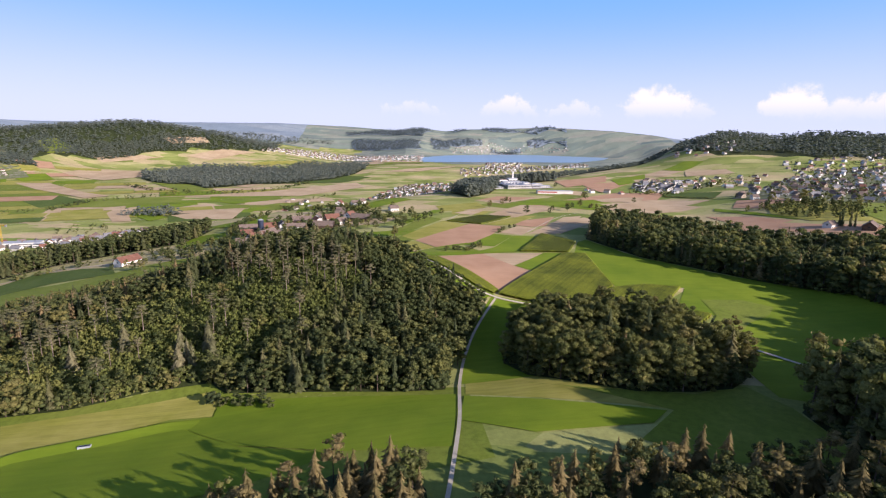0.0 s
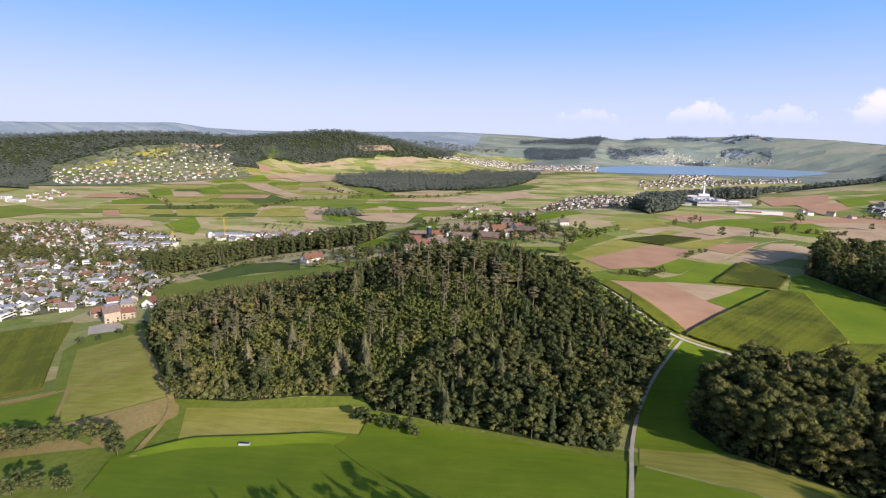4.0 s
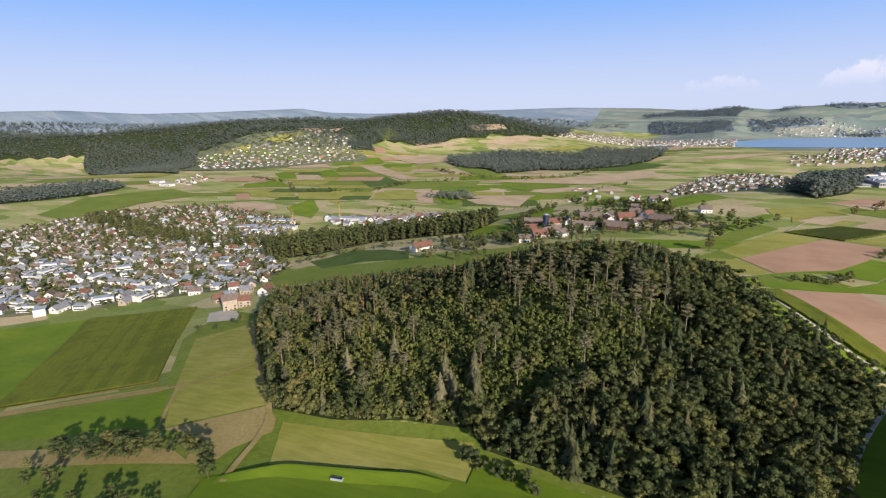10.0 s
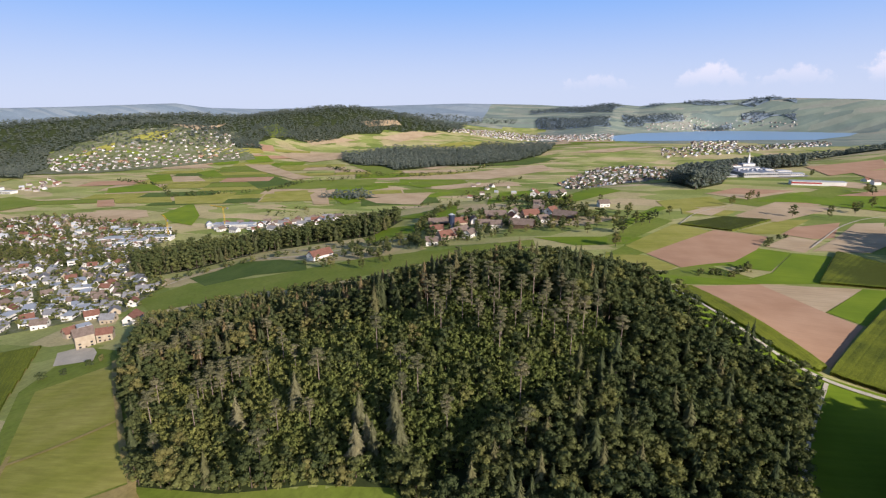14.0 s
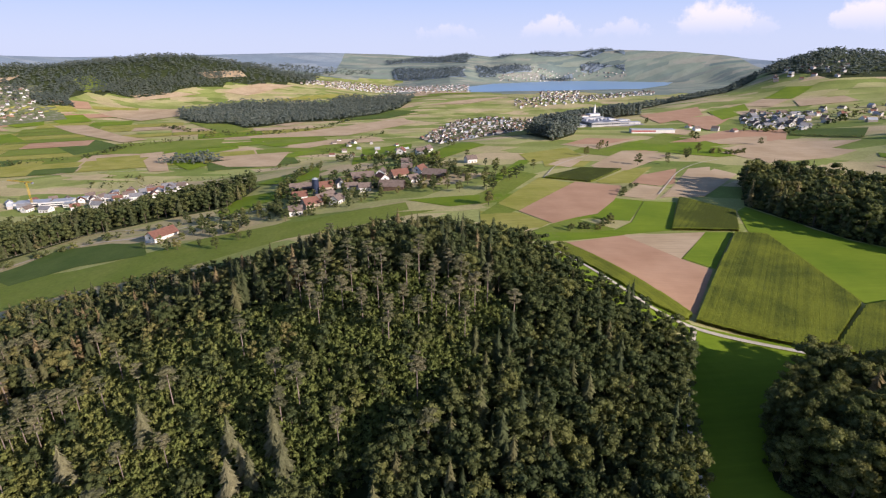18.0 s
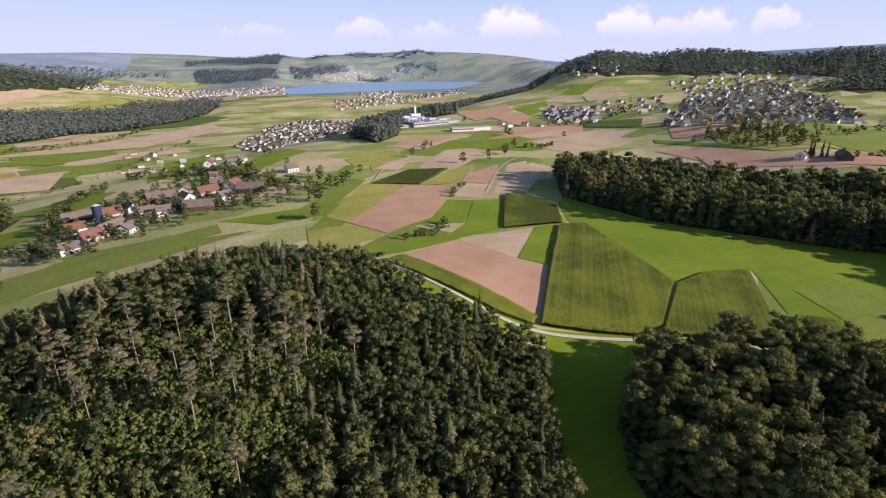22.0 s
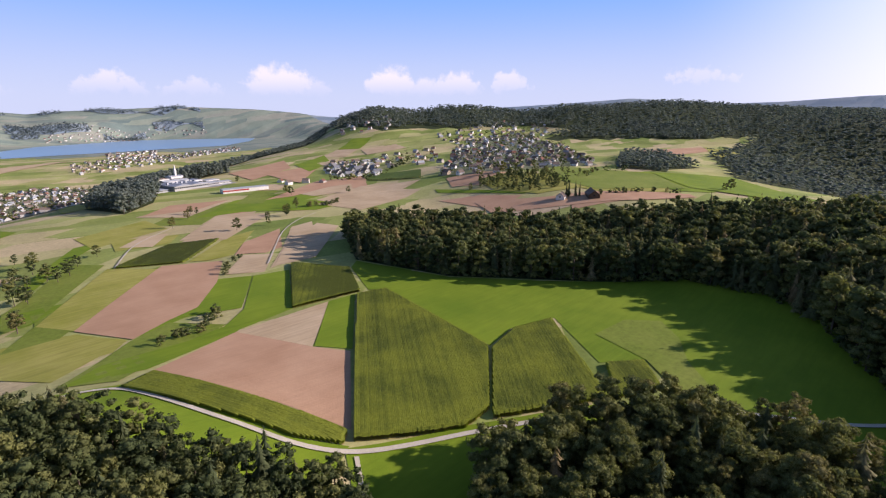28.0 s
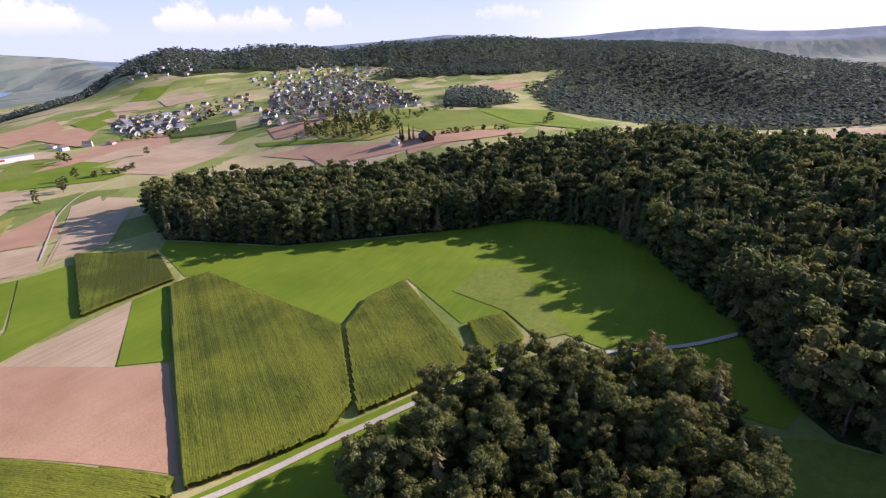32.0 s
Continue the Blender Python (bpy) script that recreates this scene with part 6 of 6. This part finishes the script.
tree_line([(-1000, 1180), (-819, 1294), (-799, 1351), (-790, 1460), (-723, 1542), (-625, 1649), (-482, 1677), (-376, 1777), (-304, 2010)], 9, (7, 15), "tree belt along a stream across the valley", name="stream_trees", jitter=5)
tree_line([(-621, 1015), (-528, 1016), (-475, 1060), (-372, 1060), (-329, 1177), (-287, 1301), (-217, 1558), (-166, 1678)], 11, (4, 11), "uneven hedge along the valley road")
tree_line([(-905, 1872), (-744, 1723), (-580, 1695)], 12, (8, 14), "row of trees between valley fields")
tree_line([(-1400, 1420), (-1150, 1330), (-1000, 1180)], 12, (7, 13), "row of trees between valley fields")
tree_line([(-640, 1095), (-580, 1100), (-560, 1070), (-600, 1040), (-650, 1050)], 8, (5, 10), "trees round a lonely valley farm")
tree_line([(-212, 690), (-222, 787), (-217, 814), (-199, 867), (-150, 900)], 7, (7, 13), "dense tree belt behind the hamlet", 1)
tree_line([(-137, 870), (-104, 842), (-96, 845), (-60, 810), (-30, 756), (-7, 744)], 7, (7, 12), "garden trees behind the farmhouses", 1)
tree_line([(-205, 660), (-196, 640), (-190, 612), (-150, 604)], 6, (6, 11), "garden trees at the edge of the hamlet", 1)
tree_line([(-180, 745), (-150, 740), (-135, 705), (-112, 700), (-100, 690), (-50, 655)], 6, (4, 9), "garden trees between the farmhouses", 1)
tree_line([(-310, 662), (-290, 667), (-268, 652), (-236, 640), (-212, 666)], 6, (6, 12), "orchard trees beside the white barn", 1, jitter=6)
tree_line([(-292, 590), (-262, 618), (-245, 620), (-228, 587), (-213, 624), (-195, 640)], 6, (5, 12), "orchard trees beside the white barn", 1, jitter=6)
tree_line([(-170, 658), (-141, 620), (-95, 631)], 8, (3.5, 6), "young orchard row on the slope", 1, jitter=2)
tree_line([(320, 608), (337, 600), (348, 596)], 4, (3, 5), "low hedge on the plateau", 1, "bush", jitter=1)
tree_line([(546, 966), (594, 865)], 4, (3, 4), "clipped dark hedge beside a field", 2, "bush", jitter=0.5)
tree_line([(329, 802), (342, 811), (356, 799), (381, 810)], 5, (4, 7), "hedge bushes between plateau fields", 1, "bush")
tree_line([(640, 1010), (700, 1040), (760, 1100)], 10, (9, 16), "tall dark trees by the village")
tree_line([(500, 1010), (560, 985), (610, 985)], 9, (8, 13), "garden trees at the village's edge")
tree_line([(540, 690), (575, 690), (620, 700), (690, 690), (740, 660)], 8, (8, 14), "trees round the plateau farm", 1, jitter=8)
tree_line([(620, 640), (700, 620), (780, 640), (860, 620)], 9, (6, 12), "uneven hedge on the plateau", jitter=5)
tree_line([(-470, 575), (-446, 618), (-380, 655), (-300, 660)], 8, (4, 8), "bushes along the lane below the trees", 1, "bush")
for x, y in ((371, 935), (284, 777), (242, 737), (210, 858), (191, 836), (440, 870), (383, 1136), (375, 1120), (-13, 907), (8, 811), (12, 627), (18, 680), (36, 674), (8, 577), (-4, 670)):
    plant("broad", x, y, g.uniform(9, 14), g.uniform(1.1, 1.5), "field_tree", "lone broad tree standing in the fields", "field trees")
field("meadow", [(-455, 511), (-436, 563), (-350, 557), (-270, 575), (-235, 500), (-290, 507), (-346, 487), (-406, 474)], M_MEADOW, "light green meadow behind the wood", lift=0.1)
field("crop_field", [(-454, 585), (-436, 605), (-426, 641), (-364, 632), (-315, 604), (-294, 565), (-357, 568), (-402, 545)], M_CROP, "dark green crop field below the tree belt", lift=0.16)
strip("road", [(-459, 511), (-470, 565), (-446, 618), (-396, 650), (-329, 631), (-240, 660), (-200, 665)], 3.0, M_GRAVEL, "pale lane below the tree belt", 0.4, "road", 8.0)

stuff_trees("garden_trees", [("broad" if g.random() < 0.7 else "bush", x, y, g.uniform(5, 11), g.uniform(1.1, 1.6)) for x, y in scatter([(-215, 615), (-130, 605), (-60, 645), (10, 690), (-20, 790), (-60, 890), (-140, 800), (-215, 740)], 17, g)],
            "green garden trees round the hamlet's houses", 1)

stuff_trees("orchard", [("broad" if g.random() < 0.8 else "bush", x, y, g.uniform(6, 12), g.uniform(1.1, 1.6)) for x, y in scatter([(545, 660), (588, 735), (649, 729), (690, 680), (600, 570), (548, 600)], 15, g)], "old orchard trees round the plateau farm", 1, "orchard")
tree_line([(664, 452), (630, 492), (575, 512), (560, 530)], 5, (4, 8), "hedge trees beside the tan field", 1)
for x, y, h in ((652, 736, 20), (612, 752, 17), (778, 430, 17), (560, 640, 10)):
    plant("crowned", x, y, h, 1.5, "field_tree", "big round tree standing on the plateau", "field trees")

# big halls in the town
HALL = flat_block(42, 20, 7, M_WALL, "long white flat-roofed commercial hall")
for x, y, turn in ((-751, 779, 20), (-712, 768, 20), (-690, 800, 20), (-790, 830, 20), (-736, 846, 20), (-640, 905, 15), (-600, 900, 15), (-1580, 1190, 10), (-1480, 1150, 10)):
    settle(HALL, x, y, turn)


def lattice(bm, p, q, wide, thick):
    """A lattice beam from p to q: four chords with slanting braces."""
    p, q = Vector(p), Vector(q)
    d = (q - p).normalized()
    a = d.orthogonal().normalized()
    c = d.cross(a)
    n = max(3, int((q - p).length / (wide * 1.6)))

    def bar(u, v):
        e = (v - u).normalized()
        s = e.orthogonal().normalized() * thick
        r = e.cross(s)
        k = [bm.verts.new(m + o) for m in (u, v) for o in (s, r, -s, -r)]
        for i in range(4):
            bm.faces.new((k[i], k[(i + 1) % 4], k[4 + (i + 1) % 4], k[4 + i]))
    corner = [(a * i + c * j) * wide / 2 for i, j in ((1, 1), (1, -1), (-1, -1), (-1, 1))]
    for o in corner:
        bar(p + o, q + o)
    for k in range(n):
        for i in range(4):
            bar(p + (q - p) * k / n + corner[i], p + (q - p) * (k + 1) / n + corner[(i + 1) % 4])


for x, y, tall, turn in ((-682, 812, 34, 140), (-636, 898, 38, 165)):
    CRANE = tagged(new("tower_crane"), label="yellow tower crane above the town's roofs", category="crane", group="cranes")
    CRANE.matrix_basis = pose(x, y, gz(x, y), 0, 0, turn)
    for nm, p, q, w in (("mast", (0, 0, -1), (0, 0, tall), 1.8), ("jib", (1, 0, tall), (34, 0, tall + 1), 1.4), ("counter_jib", (-1, 0, tall), (-12, 0, tall), 1.4)):
        bm = bmesh.new()
        lattice(bm, p, q, w, 0.14)
        part(nm, bm, M_YELLOW, CRANE)
    bm = bmesh.new()
    box(bm, -13, -1, tall - 2.5, -10, 1, tall + 0.5)
    part("counterweight", bm, M_SLATE, CRANE)
    bm = bmesh.new()
    box(bm, 0.9, -0.8, tall - 2.4, 2.6, 0.8, tall - 0.8)
    part("cab", bm, M_GLASS, CRANE)
